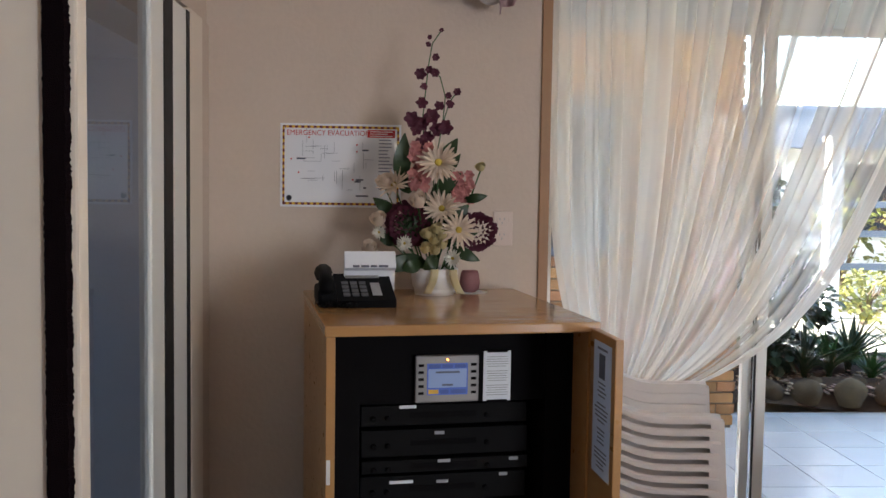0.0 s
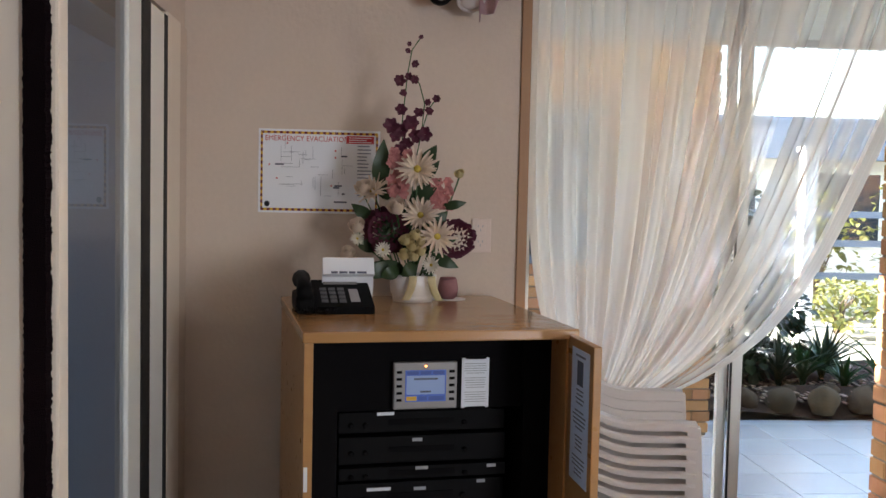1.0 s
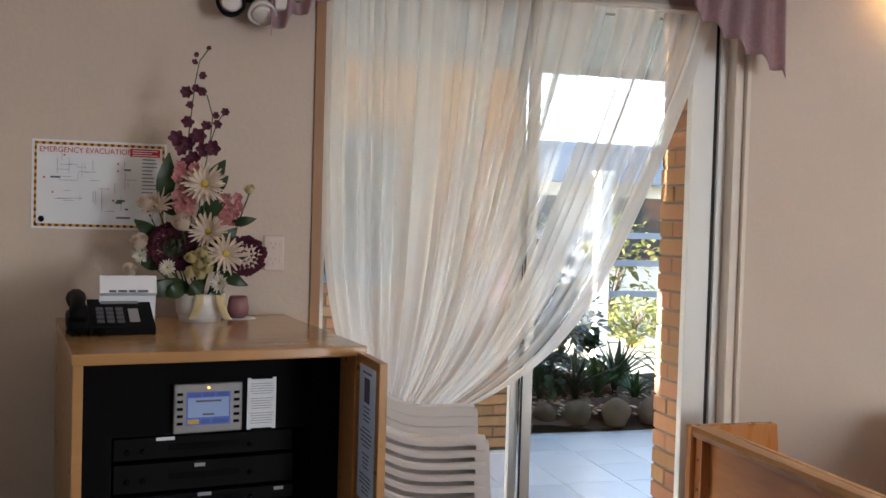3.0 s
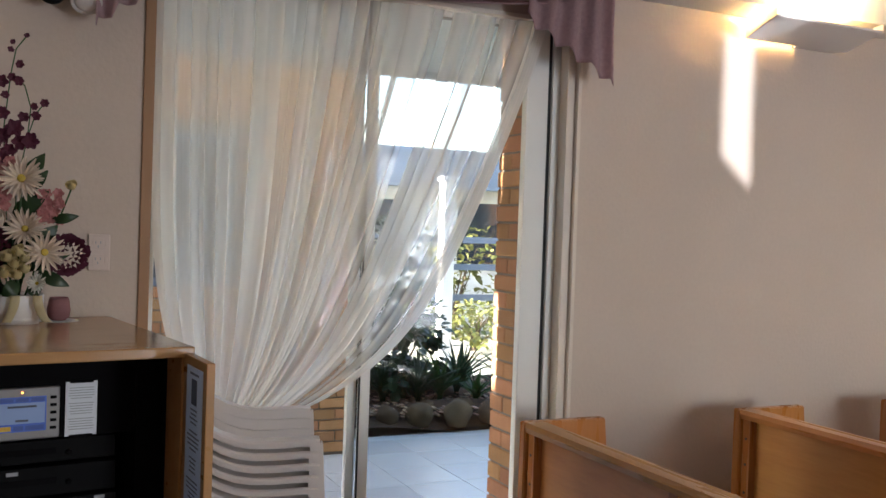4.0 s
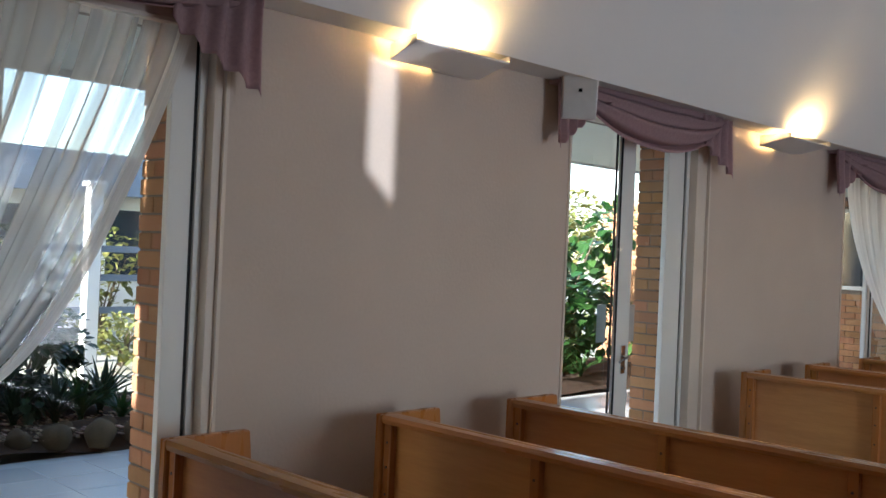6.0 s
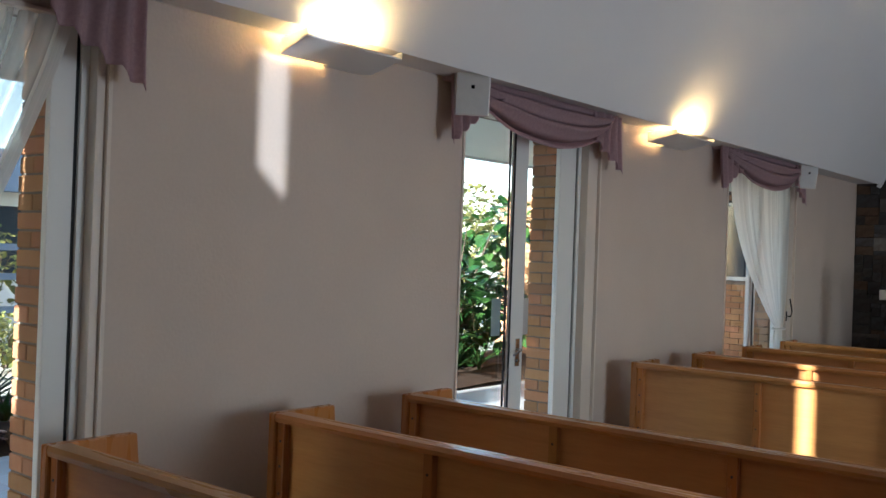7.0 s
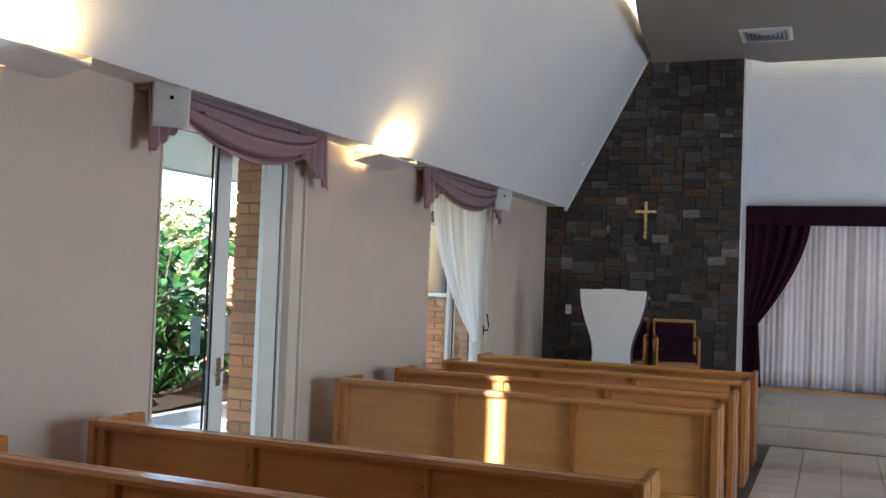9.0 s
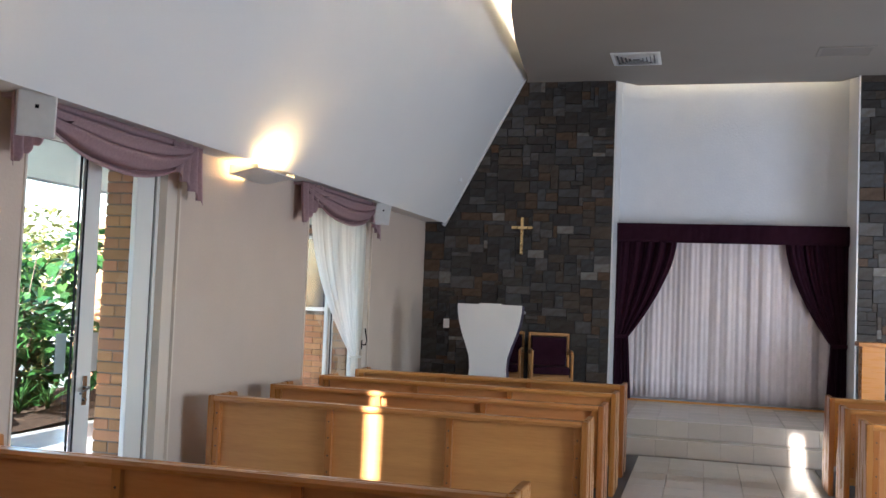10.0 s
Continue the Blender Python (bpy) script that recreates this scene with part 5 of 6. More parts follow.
def strap_plant(x, y, n, h, seed, material="leaf_dark"):
    rng = random.Random(seed)
    s = thing("strap_leaf_plant", "clump of arching strap-shaped green leaves", "plant", pose(x, y, 0.1), group="strap-leaved plants")
    for k in range(n):
        bm = bmesh.new()
        a, lean, L, w = rng.uniform(0, 6.28), rng.uniform(0.15, 1.15), h * rng.uniform(0.7, 1.15), rng.uniform(0.012, 0.022)
        prev = None
        for j in range(7):
            t = j / 6
            r = lean * L * t * t
            z = L * t * (1 - 0.35 * lean * t) - 0.02
            ww = w * (1 - t ** 3) + 0.001
            c = Vector((r * math.cos(a), r * math.sin(a), z))
            sd_ = Vector((-math.sin(a), math.cos(a), 0)) * ww
            row = [bm.verts.new(c + sd_), bm.verts.new(c - Vector((0, 0, ww * 0.5))), bm.verts.new(c - sd_)]
            if prev:
                bm.faces.new((prev[0], prev[1], row[1], row[0]))
                bm.faces.new((prev[1], prev[2], row[2], row[1]))
            prev = row
        part("leaf", bm, material, s)


for i, (x, y, n, h) in enumerate(((-3.95, 3.30, 34, 0.46), (-4.05, 3.55, 36, 0.50), (-4.2, 3.78, 36, 0.52), (-3.85, 3.80, 24, 0.36), (-4.45, 3.95, 26, 0.5), (-3.95, 4.15, 24, 0.60), (-4.0, 3.0, 24, 0.42), (-3.72, 8.5, 16, 0.45), (-3.7, 9.25, 16, 0.5), (-3.75, 9.8, 14, 0.45))):
    strap_plant(x, y, n, h, 40 + i, "leaf_dark" if i % 2 == 0 and y < 5 else "leaf")
rng = random.Random(77)
mulch = []
for _ in range(2600):
    x, y = rng.uniform(-4.9, -3.5), rng.uniform(2.2, 5.0)
    a = rng.uniform(0.01, 0.04)
    z = 0.075 + rng.uniform(0, 0.06)
    mulch.append((x - a, x + a, y - a * 0.4, y + a * 0.4, z, z + 0.008))
tagged(loose("bark_chips", mulch, "chips"), "scattered brown bark chips on the bed", "mulch", kind="stuff")

for y in PIERS:
    pier(y)

# ---- floor tiles ----
def tile_mesh(name, w, d, h, material):
    me = bpy.data.meshes.new(name)
    bm = bx(-w / 2, w / 2, -d / 2, d / 2, -h, 0)
    bmesh.ops.bevel(bm, geom=[e for e in bm.edges if all(v.co.z > -h / 2 for v in e.verts)], offset=0.0025, segments=1, affect="EDGES")
    bm.to_mesh(me)
    bm.free()
    me.materials.append(M[material])
    return me


TILE = tile_mesh("tile", 0.329, 0.329, 0.012, "tile")
floor_ob = bpy.data.objects["floor"]
stage_ob, step_ob = bpy.data.objects["stage"], bpy.data.objects["stage_step"]
rng = random.Random(8)


def lay(me, x, y, z, parent, rx=0):
    ob = new("tile", me)
    ob.matrix_world = pose(x, y, z + rng.uniform(-0.0005, 0.0005), rx)
    ob.parent = parent


for i in range(5):
    for j in range(22):
        lay(TILE, 2.96 + 0.166 + i * 0.333, 3.65 + j * 0.333 - 0.16, 0.0, floor_ob)
RIS = tile_mesh("riser_tile", 0.329, 0.172, 0.010, "tile")
TRD = tile_mesh("tread_tile", 0.329, 0.218, 0.010, "tile")
for i in range(9):
    x = 2.628 + i * 0.333
    lay(RIS, x, 10.72 - 0.010, 0.088, step_ob, 90)
    lay(RIS, x, 10.94 - 0.010, 0.268, stage_ob, 90)
    lay(TRD, x, 10.82, 0.180, step_ob)
    for j in range(6):
        lay(TILE, x, 10.93 + 0.166 + j * 0.333, 0.36, stage_ob)
PAV = tile_mesh("outdoor_tile", 0.395, 0.395, 0.02, "paver")
bed = bpy.data.objects["paving_bed"]
for i in range(7):
    for j in range(13):
        lay(PAV, -0.62 - i * 0.4, -0.2 + j * 0.4, -0.02, bed)
loose("paving", [(-0.42 - i * 0.4 - 0.397, -0.42 - i * 0.4, 4.8 + j * 0.4, 4.8 + j * 0.4 + 0.397, -0.04, -0.02) for i in range(7) for j in range(18)], "paver", bed)

# ---- slate cladding ----
CW, CH = 0.053, 0.0525


def clad(x0, x1, z0, z1, parent, seed, under_slope):
    rng = random.Random(seed)
    nx, nz = int((x1 - x0) / CW), int((z1 - z0) / CH)
    cw = (x1 - x0) / nx
    used = [[False] * nx for _ in range(nz)]
    for j in range(nz):
        for i in range(nx):
            if used[j][i]:
                continue
            w, h = rng.choice((2, 3, 3, 4, 4, 5, 6)), rng.choice((1, 2, 2, 2, 3))
            run = 0
            while run < w and i + run < nx and not used[j][i + run]:
                run += 1
            w, h = run, min(h, nz - j)
            if i + w < nx and nx - i - w < 2 and not used[j][i + w]:
                w = nx - i
            for b in range(h):
                for a in range(w):
                    used[j + b][min(nx - 1, i + a)] = True
            xa, xb, za, zb = x0 + i * cw, x0 + (i + w) * cw, z0 + j * CH, z0 + (j + h) * CH
            if under_slope and za > 2.6 and xb < 0.25 + (za - 2.6) / SL:
                continue
            dp = rng.uniform(0.008, 0.032)
            hw, hh = (xb - xa) / 2 - 0.0012, (zb - za) / 2 - 0.0012
            bm = bx(-hw, hw, -dp, 0.002, -hh, hh)
            for v in bm.verts:
                if v.co.y < 0:
                    v.co += Vector((rng.uniform(-0.006, 0.004) * (1 if v.co.x > 0 else -1), rng.uniform(-0.005, 0.005), rng.uniform(-0.005, 0.003) * (1 if v.co.z > 0 else -1)))
            bmesh.ops.bevel(bm, geom=[e for e in bm.edges if all(q.co.y < 0 for q in e.verts)], offset=0.004, segments=1, affect="EDGES")
            ob = link("stone", bm, "stone")
            ob.matrix_world = pose((xa + xb) / 2, ENDY, (za + zb) / 2)
            ob.parent = parent


clad(0.004, 2.45, 0.52, 4.56, bpy.data.objects["wall_north"], 15, True)
clad(5.337, 6.2, 0.52, 4.56, bpy.data.objects["wall_north_east"], 16, False)


# ---- stacked plastic chairs ----
def plastic_chair():
    c = thing("plastic_chair", "white moulded plastic armchair in a stack beside the curtain", "chair", group="stacked plastic chairs")
    bm = grid(bmesh.new(), 10, 10, lambda u, v: (-0.21 + 0.42 * u, -0.14 + 0.40 * v, 0.42 - 0.02 * math.sin(math.pi * u) + 0.012 * v), 0.006)
    part("seat", bm, "plastic", c, smooth=True)
    bm = grid(bmesh.new(), 12, 10, lambda u, v: (-0.215 + 0.43 * u, -0.10 - 0.045 * v - 0.02 * math.sin(math.pi * u), 0.43 + 0.30 * v + 0.012 * math.sin(math.pi * u) * v), 0.008)
    back = part("backrest", bm, "plastic", c, smooth=True)
    for a, b, e, f in ((-0.14, 0.14, 0.12, 0.235), (-0.10, 0.10, 0.15, 0.205)):
        pts = [(a, -0.135, 0.43 + e), (b, -0.135, 0.43 + e), (b, -0.15, 0.43 + f), (a, -0.15, 0.43 + f), (a, -0.135, 0.43 + e)]
        bm = tube(bmesh.new(), [(p[0], p[1] + 0.018 - 0.01 * math.cos(p[0] * 7), p[2]) for p in pts], 0.004, 5)
        part("moulding", bm, "plastic", back)
    for s in (-1, 1):
        pts = [(0.245, 0.668), (0.20, 0.669), (0.12, 0.664), (0.05, 0.663), (0.0, 0.670), (-0.05, 0.687), (-0.10, 0.716), (-0.145, 0.755)]
        bm = bmesh.new()
        prev = None
        for y, z in pts:
            o, q = 0.282, 0.222
            row = [bm.verts.new((s * a, y, z + b)) for a, b in ((o, -0.019), (o, -0.006), (o - 0.006, 0.0), (q, 0.0), (q, -0.035), (q + 0.005, -0.035), (q + 0.005, -0.009), (o - 0.006, -0.010))]
            if prev:
                for i in range(8):
                    bm.faces.new((prev[i], prev[(i + 1) % 8], row[(i + 1) % 8], row[i]))
            else:
                bm.faces.new(row)
            prev = row
        bm.faces.new(prev[::-1])
        bmesh.ops.recalc_face_normals(bm, faces=bm.faces)
        part("armrest", bm, "plastic", c)
        for y0, y1, zt in ((0.235, 0.275, 0.655), (-0.11, -0.13, 0.44)):
            bm = bmesh.new()
            prev = None
            for z, w in ((zt, 0.020), (zt * 0.5, 0.020), (0.0, 0.020)):
                t = 1 - z / zt
                cx, cy = s * (0.252 + 0.02 * t), y0 + (y1 - y0) * t
                row = [bm.verts.new((cx + a * w, cy + b * w, z)) for a, b in ((-1, 1), (1, 1), (1, -1), (0.75, -1), (0.75, 0.75), (-1, 0.75))]
                if prev:
                    for i in range(6):
                        bm.faces.new((prev[i], prev[(i + 1) % 6], row[(i + 1) % 6], row[i]))
                else:
                    bm.faces.new(row)
                prev = row
            bm.faces.new(prev[::-1])
            bmesh.ops.recalc_face_normals(bm, faces=bm.faces)
            part("leg", bm, "plastic", c)
    return c


STACK = (0.335, 0.815)
ch = plastic_chair()
ch.matrix_world = pose(*STACK, 0.0, 0, 0, -14)
for k in range(1, 8):
    copy_thing(ch, pose(STACK[0] + 0.002 * (k % 3 - 1), STACK[1], 0.0366 * k, 0, 0, -14 + 0.5 * (k % 2)))

# ---- desk telephone, card, candle ----
TOP = CZ
ph = thing("telephone", "black desk telephone with its handset lying in the cradle", "telephone", pose(0.50, -0.115, TOP, 0, 0, 8))
part("body", prism(bmesh.new(), [(0.11, 0.0), (0.11, 0.022), (-0.08, 0.085), (-0.10, 0.08), (-0.10, 0.0)], "y", -0.06, 0.115), "black2", ph)
tilt = math.degrees(math.atan2(0.063, 0.19))
for i in range(4):
    for j in range(3):
        b = part("key", bx(-0.009, 0.009, -0.010, 0.010, 0, 0.004, 0.001), "keys", ph)
        x = 0.075 - i * 0.027
        b.matrix_local = pose(x, -0.03 + j * 0.027, 0.022 + (0.11 - x) * 0.3316 + 0.0005, 0, tilt, 0)
b = part("label_strip", bx(-0.045, 0.045, -0.014, 0.014, 0, 0.002), "paper_grey", ph)
b.matrix_local = pose(0.035, 0.062, 0.047 + 0.0005, 0, tilt, 0)
b = part("display", bx(-0.012, 0.012, -0.055, 0.05, 0, 0.003), "silver", ph)
b.matrix_local = pose(-0.055, 0.03, 0.0775, 0, tilt, 0)
hs_ = tube(bmesh.new(), [(-0.10, -0.09, 0.078), (-0.085, -0.09, 0.088), (-0.04, -0.09, 0.092), (0.02, -0.09, 0.085), (0.08, -0.09, 0.066), (0.105, -0.09, 0.045)], [0.026, 0.029, 0.021, 0.020, 0.026, 0.022], 10)
part("handset", hs_, "black2", ph, smooth=True)
part("cradle", bx(-0.10, 0.10, -0.118, -0.062, 0.0, 0.055, 0.012), "black2", ph)
cord = [(0.115 + 0.02 * math.sin(k * 0.25) + 0.008 * math.cos(k * 1.9), -0.12 + k * 0.0030, 0.012 + 0.007 * math.sin(k * 1.9)) for k in range(48)]
part("cord", tube(bmesh.new(), cord, 0.004, 5), "black2", ph, "coiled black cord")
ph.scale = (1.0, 1.0, 1.0)
cd = thing("table_card", "small white folded card propped behind the telephone", "card", pose(0.44, -0.070, TOP + 0.012, 0, 0, 8))
bm = prism(bmesh.new(), [(0.0, 0.085), (0.024, 0.095), (0.0, 0.145), (-0.004, 0.145), (-0.03, -0.012), (-0.026, -0.012)], "y", -0.08, 0.08)
part("card", bm, "paper", cd)
bm = bmesh.new()
for a, b in ((-0.055, -0.035), (-0.03, -0.005), (0.0, 0.02), (0.025, 0.055)):
    prism(bm, [(0.0245, 0.0975), (0.0215, 0.1035), (0.0225, 0.104), (0.0255, 0.098)], "y", a, b)
part("printed_text", bm, "ink", cd)
ca = thing("candle_glass", "pink tea-light candle in a small rounded glass", "candle", pose(0.155, 0.268, TOP))
part("glass_cup", lathe(bmesh.new(), [(0.020, 0.001), (0.032, 0.012), (0.036, 0.035), (0.031, 0.065), (0.027, 0.075), (0.025, 0.074), (0.029, 0.05), (0.029, 0.02)], 20), "pink_glass", ca, smooth=True)
part("wax", lathe(bmesh.new(), [(0.020, 0.008), (0.028, 0.014), (0.028, 0.034), (0.004, 0.036)], 16), "pink_wax", ca, smooth=True)
part("doily", lathe(bmesh.new(), [(0.062, 0.0005), (0.062, 0.0016), (0.002, 0.0018)], 24), "paper", ca)

# ---- flower arrangement ----
fa = thing("flower_arrangement", "tall arrangement of cream, pink and plum flowers in a white bowl", "flowers", pose(0.215, 0.143, TOP) @ Matrix.Scale(0.95, 4))
bm = lathe(bmesh.new(), [(0.070, 0.0), (0.072, 0.018), (0.072, 0.022), (0.078, 0.028), (0.082, 0.06), (0.084, 0.092), (0.080, 0.095), (0.075, 0.085), (0.068, 0.06)], 32)
part("bowl", bm, "white_paint", fa, smooth=True)
FR = random.Random(99)


def fp(px, py, x=0.0):
    """Place in the arrangement from a sketch laid out at 545 units to the metre, bowl at 767, 500."""
    return Vector((x, (px - 767) / 530, 0.05 + (500 - py) / 518))


def aim(bm, c, face):
    bm.transform(Matrix.Translation(c) @ Vector(face).to_track_quat("Z", "Y").to_matrix().to_4x4())
    return bm


def face():
    return (1, FR.uniform(-0.35, 0.35), FR.uniform(-0.1, 0.4))


def petal(bm, a, r0, r1, w, lift, curl, n=4):
    prev = None
    for j in range(n + 1):
        t = j / n
        r = r0 + (r1 - r0) * t
        ww = w * math.sin(math.pi * min(0.97, 0.12 + 0.80 * t)) + 0.0006
        z = lift * t + curl * t * t
        c, s = Vector((r * math.cos(a), r * math.sin(a), z)), Vector((-math.sin(a), math.cos(a), 0)) * ww
        row = [bm.verts.new(c + s + Vector((0, 0, ww * 0.5))), bm.verts.new(c), bm.verts.new(c - s + Vector((0, 0, ww * 0.5)))]
        if prev:
            bm.faces.new((prev[0], prev[1], row[1], row[0])), bm.faces.new((prev[1], prev[2], row[2], row[1]))
        prev = row


def mum(px, py, r, x, mat_="petal_cream", fc=None):
    R = r / 545
    bm = bmesh.new()
    for ring, (n, f, l) in enumerate(((18, 1.0, 0.1), (16, 0.85, 0.35), (12, 0.6, 0.5))):
        for k in range(n):
            petal(bm, k * 2 * math.pi / n + ring * 0.2 + FR.uniform(-0.1, 0.1), R * 0.12, R * f * FR.uniform(0.85, 1.1), R * 0.075, R * l, R * FR.uniform(-0.15, 0.25))
    fc = fc or face()
    c = fp(px, py, x)
    f_ = part("spider_bloom", aim(bm, c, fc), mat_, fa)
    bm = bmesh.new()
    lathe(bm, [(R * 0.17, R * 0.05), (R * 0.15, R * 0.16), (R * 0.05, R * 0.2)], 10)
    part("flower_centre", aim(bm, c, fc), "petal_yellow", f_)
    stem(c - Vector((0.01, 0, 0)))


def stem(c):
    base = Vector((FR.uniform(-0.03, 0.03), c.y * 0.25, 0.07))
    mid = (c + base) / 2 + Vector((-0.012, 0, 0.01))
    part("stem", tube(bmesh.new(), [base, mid, c], 0.003, 5), "leaf", fa)


def rose(px, py, r, x, mat_="petal_cream"):
    R = r / 545
    bm = bmesh.new()
    for k in range(13):
        a, t = k * 2.4, k / 12
        rr = R * (0.25 + 0.75 * t)
        prev = None
        for j in range(6):
            an = a + (j / 5 - 0.5) * 1.7
            col = [bm.verts.new((rr * q * math.cos(an), rr * q * math.sin(an), z)) for q, z in ((0.55, -R * 0.8), (1.0, -R * 0.1), (0.86 + 0.25 * t, R * (0.95 - 0.45 * t) - 0.12 * R * abs(j - 2.5)))]
            if prev:
                bm.faces.new((prev[0], col[0], col[1], prev[1])), bm.faces.new((prev[1], col[1], col[2], prev[2]))
            prev = col
    c = fp(px, py, x)
    part("rose_bloom", aim(bm, c, (0.7, FR.uniform(-0.5, 0.5), 0.8)), mat_, fa, smooth=True)
    stem(c - Vector((0, 0, R * 0.7)))


def pompon(px, py, r, x, mat_):
    R = r / 545
    bm = bmesh.new()
    for ring in range(6):
        th = 0.15 + ring * 0.28
        n = 5 + ring * 5
        for k in range(n):
            a = k * 2 * math.pi / n + ring
            d = Vector((math.sin(th) * math.cos(a), math.sin(th) * math.sin(a), math.cos(th)))
            e = Vector((-math.sin(a), math.cos(a), 0))
            u = d.cross(e)
            p = d * R * FR.uniform(0.85, 1.05)
            w = R * 0.2
            vs = [bm.verts.new(q) for q in (p * 0.7, p + e * w * 0.7 - u * 0.1 * w, p + d * w * 0.4, p - e * w * 0.7)]
            bm.faces.new((vs[0], vs[1], vs[2])), bm.faces.new((vs[0], vs[2], vs[3]))
    c = fp(px, py, x)
    part("pompon_bloom", aim(bm, c, (1, FR.uniform(-0.2, 0.2), 0.2)), mat_, fa)
    stem(c - Vector((0.02, 0, 0)))


def floret(px, py, r, x, mat_):
    R = r / 545
    bm = bmesh.new()
    for k in range(6):
        petal(bm, k * 1.05 + FR.uniform(-0.2, 0.2), 0.0005, R, R * 0.42, R * 0.35, R * FR.uniform(-0.3, 0.3), 3)
    part("floret", aim(bm, fp(px, py, x), face()), mat_, fa)


def blade(px0, py0, px1, py1, w, x, mat_="leaf_deep"):
    a, b = fp(px0, py0, x), fp(px1, py1, x + 0.02)
    d = (b - a)
    s = d.cross(Vector((1, FR.uniform(-0.4, 0.4), 0))).normalized() * (w / 545)
    bm = bmesh.new()
    prev = None
    for j in range(8):
        t = j / 7
        ww = math.sin(math.pi * (0.05 + 0.93 * t) ** 0.8) + 0.02
        c = a + d * t + Vector((0.02 * math.sin(math.pi * t), 0, 0))
        row = [bm.verts.new(c + s * ww + Vector((0.006 * ww, 0, 0))), bm.verts.new(c), bm.verts.new(c - s * ww + Vector((0.006 * ww, 0, 0)))]
        if prev:
            bm.faces.new((prev[0], prev[1], row[1], row[0])), bm.faces.new((prev[1], prev[2], row[2], row[1]))
        prev = row
    part("foliage_leaf", bm, mat_, fa, smooth=True)


# orchid spikes
for pts in (((755, 430), (745, 300), (741, 200), (750, 110), (757, 70), (773, 47)), ((765, 420), (762, 300), (778, 215), (782, 165), (772, 130), (760, 118)), ((778, 215), (790, 175), (803, 157))):
    part("stem", tube(bmesh.new(), [fp(*p, 0.02) for p in pts], 0.0022, 5), "leaf", fa)
for px, py, r in ((773, 48, 5), (752, 60, 5), (748, 75, 6), (764, 95, 8), (752, 118, 8), (737, 126, 12), (762, 124, 9), (741, 150, 8), (803, 158, 8), (786, 165, 7), (771, 183, 10), (789, 180, 9), (737, 178, 12), (722, 208, 16), (740, 215, 15), (757, 203, 16), (728, 228, 12), (765, 225, 14), (783, 222, 15), (748, 240, 14), (738, 252, 14)):
    floret(px, py, r, 0.03 + FR.uniform(-0.01, 0.02), "petal_plum")
for i in range(26):
    t = i / 26
    floret(738 + FR.uniform(-16, 16), 255 + 78 * t, 11, 0.045 + FR.uniform(-0.02, 0.02), "petal_pink")
for i in range(20):
    floret(815 + FR.uniform(-16, 18), 305 + 60 * FR.random(), 10, 0.03 + FR.uniform(-0.02, 0.02), "petal_pink")
for a in ((700, 320, 708, 232, 17, 0.0), (775, 290, 806, 240, 15, 0.0), (780, 300, 812, 268, 13, -0.01), (760, 345, 815, 300, 16, 0.0), (820, 352, 863, 343, 9, 0.02), (690, 380, 650, 350, 13, -0.02), (720, 340, 690, 300, 13, -0.02), (730, 460, 665, 478, 15, 0.05), (740, 465, 705, 480, 13, 0.06), (770, 455, 745, 478, 14, 0.06), (790, 460, 800, 480, 12, 0.04), (800, 440, 850, 462, 12, 0.03), (745, 420, 700, 400, 18, 0.0), (790, 400, 830, 360, 16, -0.02), (700, 430, 655, 418, 13, 0.0), (760, 390, 720, 350, 18, -0.02), (780, 350, 790, 300, 17, -0.03), (750, 470, 690, 455, 15, 0.03)):
    blade(*a)
for i in range(90):
    a, q = FR.uniform(-2.3, 2.3), FR.uniform(0.3, 1.0)
    blade(755 + FR.uniform(-30, 30), 420 + FR.uniform(-50, 30), 755 + 95 * q * math.sin(a) + FR.uniform(-15, 15), 400 - 85 * q * math.cos(a) * 0.7, FR.uniform(4, 8), FR.uniform(-0.07, 0.02))
pompon(716, 398, 44, 0.02, "petal_plum")
pompon(846, 410, 38, 0.02, "petal_plum")
for px, py, r, x, fc in ((770, 285, 42, 0.07, None), (690, 328, 36, 0.03, (0.5, -0.5, 0.7)), (778, 368, 36, 0.06, None), (808, 405, 38, 0.09, None), (709, 430, 16, 0.10, None), (798, 456, 18, 0.10, None), (662, 412, 14, 0.05, None)):
    mum(px, py, r, x, "petal_white" if r < 20 else "petal_cream", fc)
for px, py, r, x in ((733, 353, 17, 0.09), (661, 388, 16, 0.05), (645, 441, 17, 0.05), (672, 320, 17, 0.02), (850, 291, 10, 0.02)):
    rose(px, py, r, x, "petal_yellow_pale" if px in (850,) else "petal_cream")
for px, py in ((750, 412), (768, 403), (763, 422), (778, 412), (748, 438), (766, 440), (778, 430)):
    rose(px, py, 12, 0.10, "petal_yellow_pale")
for s, a in ((765, -0.1), (800, 0.12)):
    bm = grid(bmesh.new(), 3, 12, lambda u, v, s=s, a=a: (0.092 + 0.005 * math.sin(6 * v), (s - 767) / 545 + (u - 0.5) * 0.028 + a * 0.25 * v * v, 0.095 - 0.085 * v), 0.001)
    part("ribbon", bm, "ribbon", fa, "pale yellow satin ribbon", True)

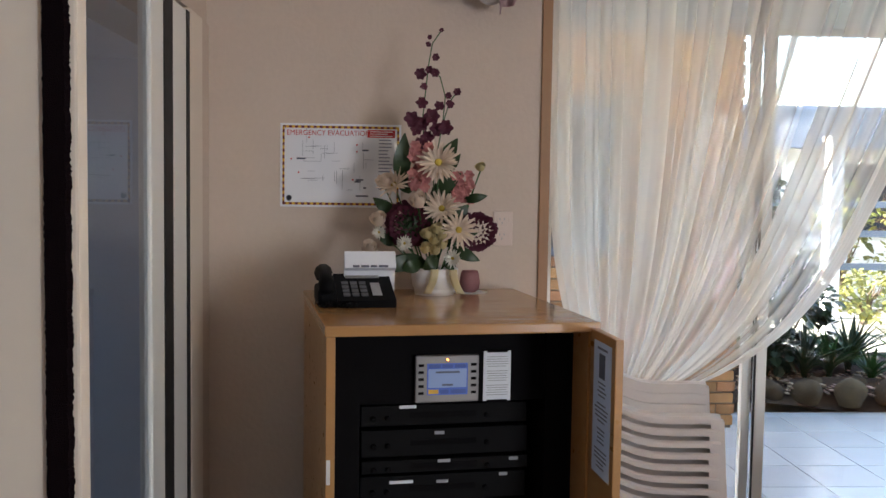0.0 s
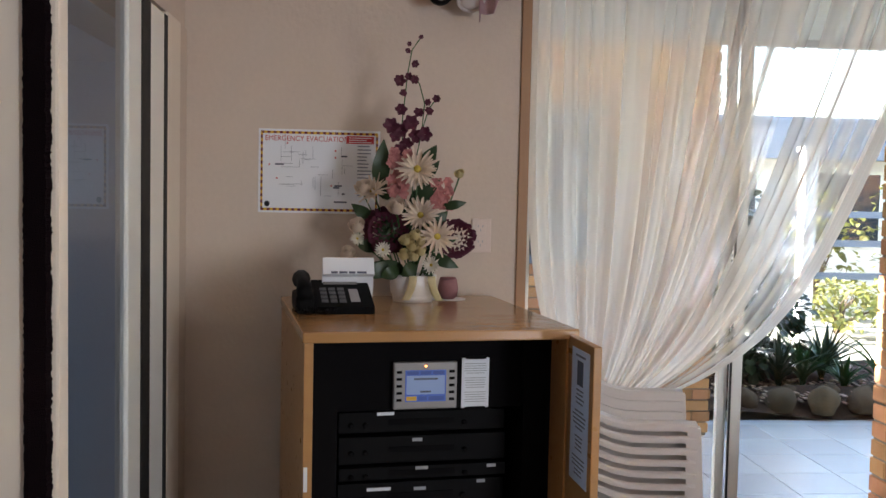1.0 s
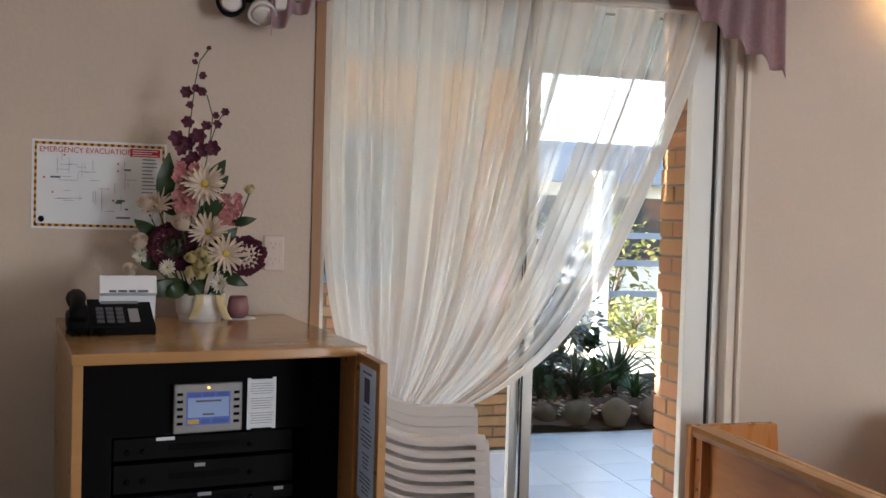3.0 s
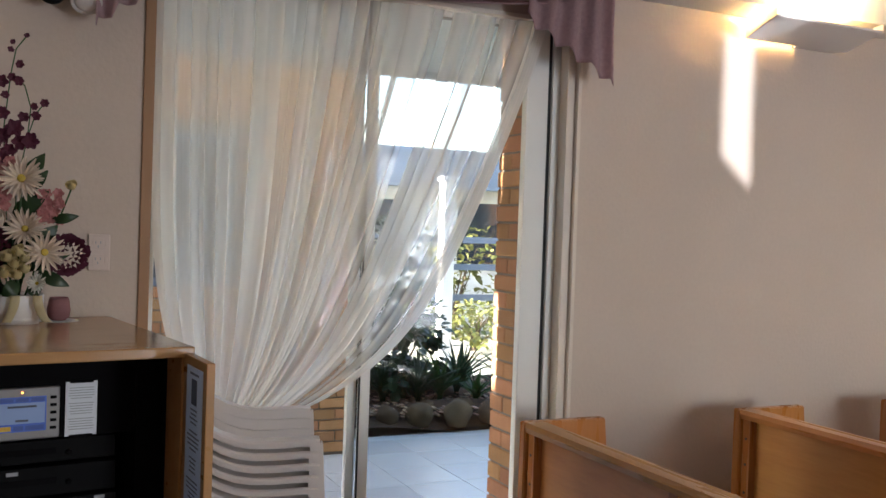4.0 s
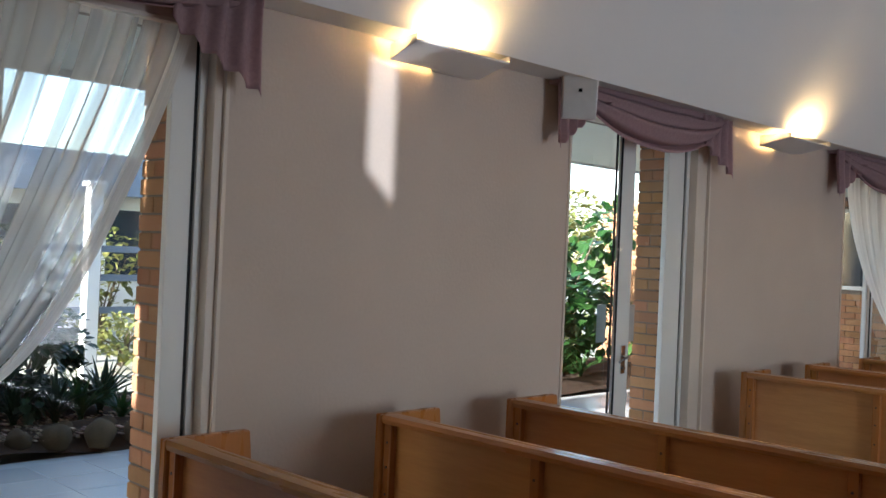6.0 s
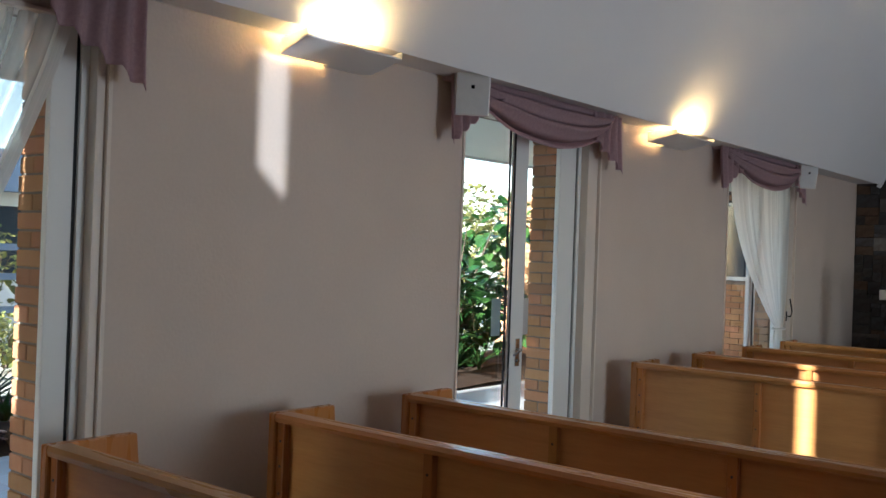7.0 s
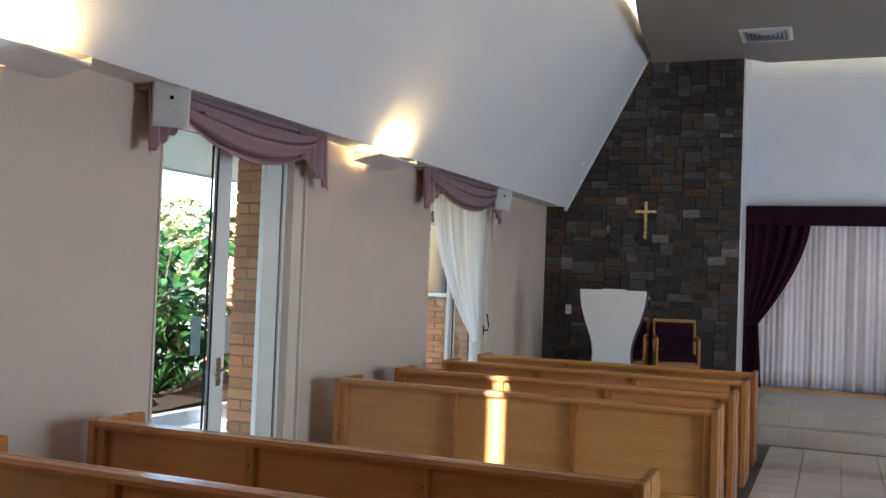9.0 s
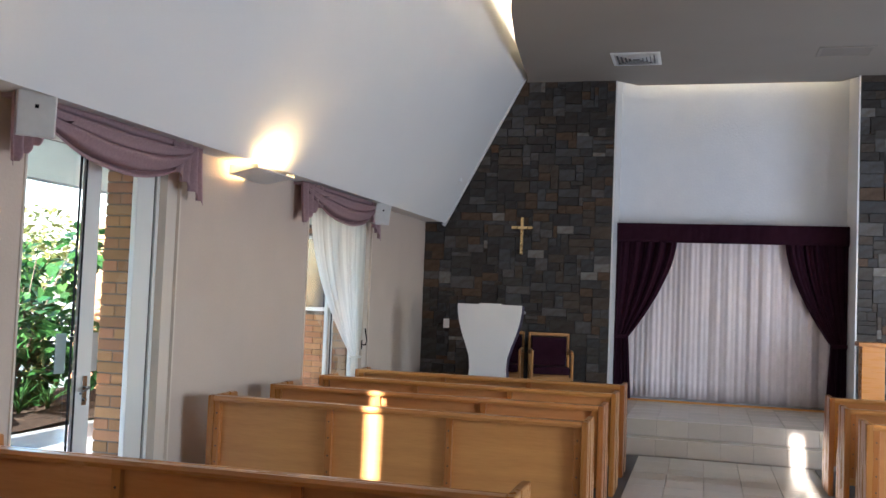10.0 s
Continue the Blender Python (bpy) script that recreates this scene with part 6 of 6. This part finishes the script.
# ---- twin emergency spotlight high on the wall ----
em = thing("emergency_spotlight", "twin-headed emergency wall light with round lamps", "wall lamp", pose(0.0, 0.31, 2.345))
part("housing", bx(0.001, 0.09, -0.12, 0.16, -0.02, 0.16, 0.01), "black2", em)
part("lens_bar", tube(bmesh.new(), [(0.10, -0.02, -0.012), (0.10, 0.15, -0.008)], 0.018, 8), "silver", em)
for y, z in ((-0.085, -0.045), (0.02, -0.075)):
    h = lathe(bmesh.new(), [(0.018, -0.06), (0.04, -0.03), (0.05, 0.0), (0.047, 0.006), (0.040, 0.0)], 20)
    h.transform(Matrix.Translation((0.105, y, z)) @ Matrix.Rotation(math.radians(70 if y < 0 else 140), 4, "Y"))
    hd = part("lamp_head", h, "black2" if y < 0 else "plastic", em, smooth=True)
    h = lathe(bmesh.new(), [(0.038, 0.001), (0.03, 0.008), (0.01, 0.012)], 16)
    h.transform(Matrix.Translation((0.105, y, z)) @ Matrix.Rotation(math.radians(70 if y < 0 else 140), 4, "Y"))
    part("lens", h, "plastic", hd, smooth=True)
part("lamp_head", bx(0.09, 0.13, 0.06, 0.12, -0.06, -0.005, 0.01), "plastic", em)

# ---- door furniture ----
hd = thing("door_handle", "silver lever handle and lock on the glass door stile", "door handle", pose(-0.064, 5.30, 0.95))
part("backplate", bx(0.0, 0.008, -0.022, 0.022, -0.09, 0.09, 0.003), "chrome", hd)
part("lever", tube(bmesh.new(), [(0.008, 0, 0.02), (0.045, 0, 0.02), (0.05, -0.03, 0.015), (0.05, -0.10, -0.01)], 0.008, 8), "chrome", hd)
part("lock_cylinder", tube(bmesh.new(), [(0.008, 0, -0.055), (0.02, 0, -0.055)], 0.011, 10), "chrome", hd)
for y, x, w, m_ in ((5.125, -0.112, 0.048, "frost"), (5.402, -0.076, 0.035, "frost_pale")):
    g_ = thing("glass_decal", "square frosted marker panel on the door glass", "decal", pose(x, y, 1.18))
    part("film", bx(-0.004, 0.0, -w, w, -0.12, 0.12, 0.001), m_, g_)
h3 = thing("curtain_hook", "dark metal curtain tieback hook on the window jamb", "hook", pose(0.012, 10.02, 1.05))
part("backplate", bx(0, 0.006, -0.012, 0.012, -0.05, 0.05), "black", h3)
part("hook", tube(bmesh.new(), [(0.005, 0, 0.0), (0.05, -0.01, 0.0), (0.07, -0.03, 0.05), (0.06, -0.05, 0.14), (0.05, -0.04, 0.18)], 0.008, 6), "black", h3)
sm = thing("wall_sensor", "tiny white sensor on the raked ceiling", "sensor", pose(0.565, 11.9, 3.095))
part("dome", lathe(bmesh.new(), [(0.03, -0.02), (0.03, 0.012), (0.018, 0.028), (0.004, 0.032)], 14), "white_paint", sm)
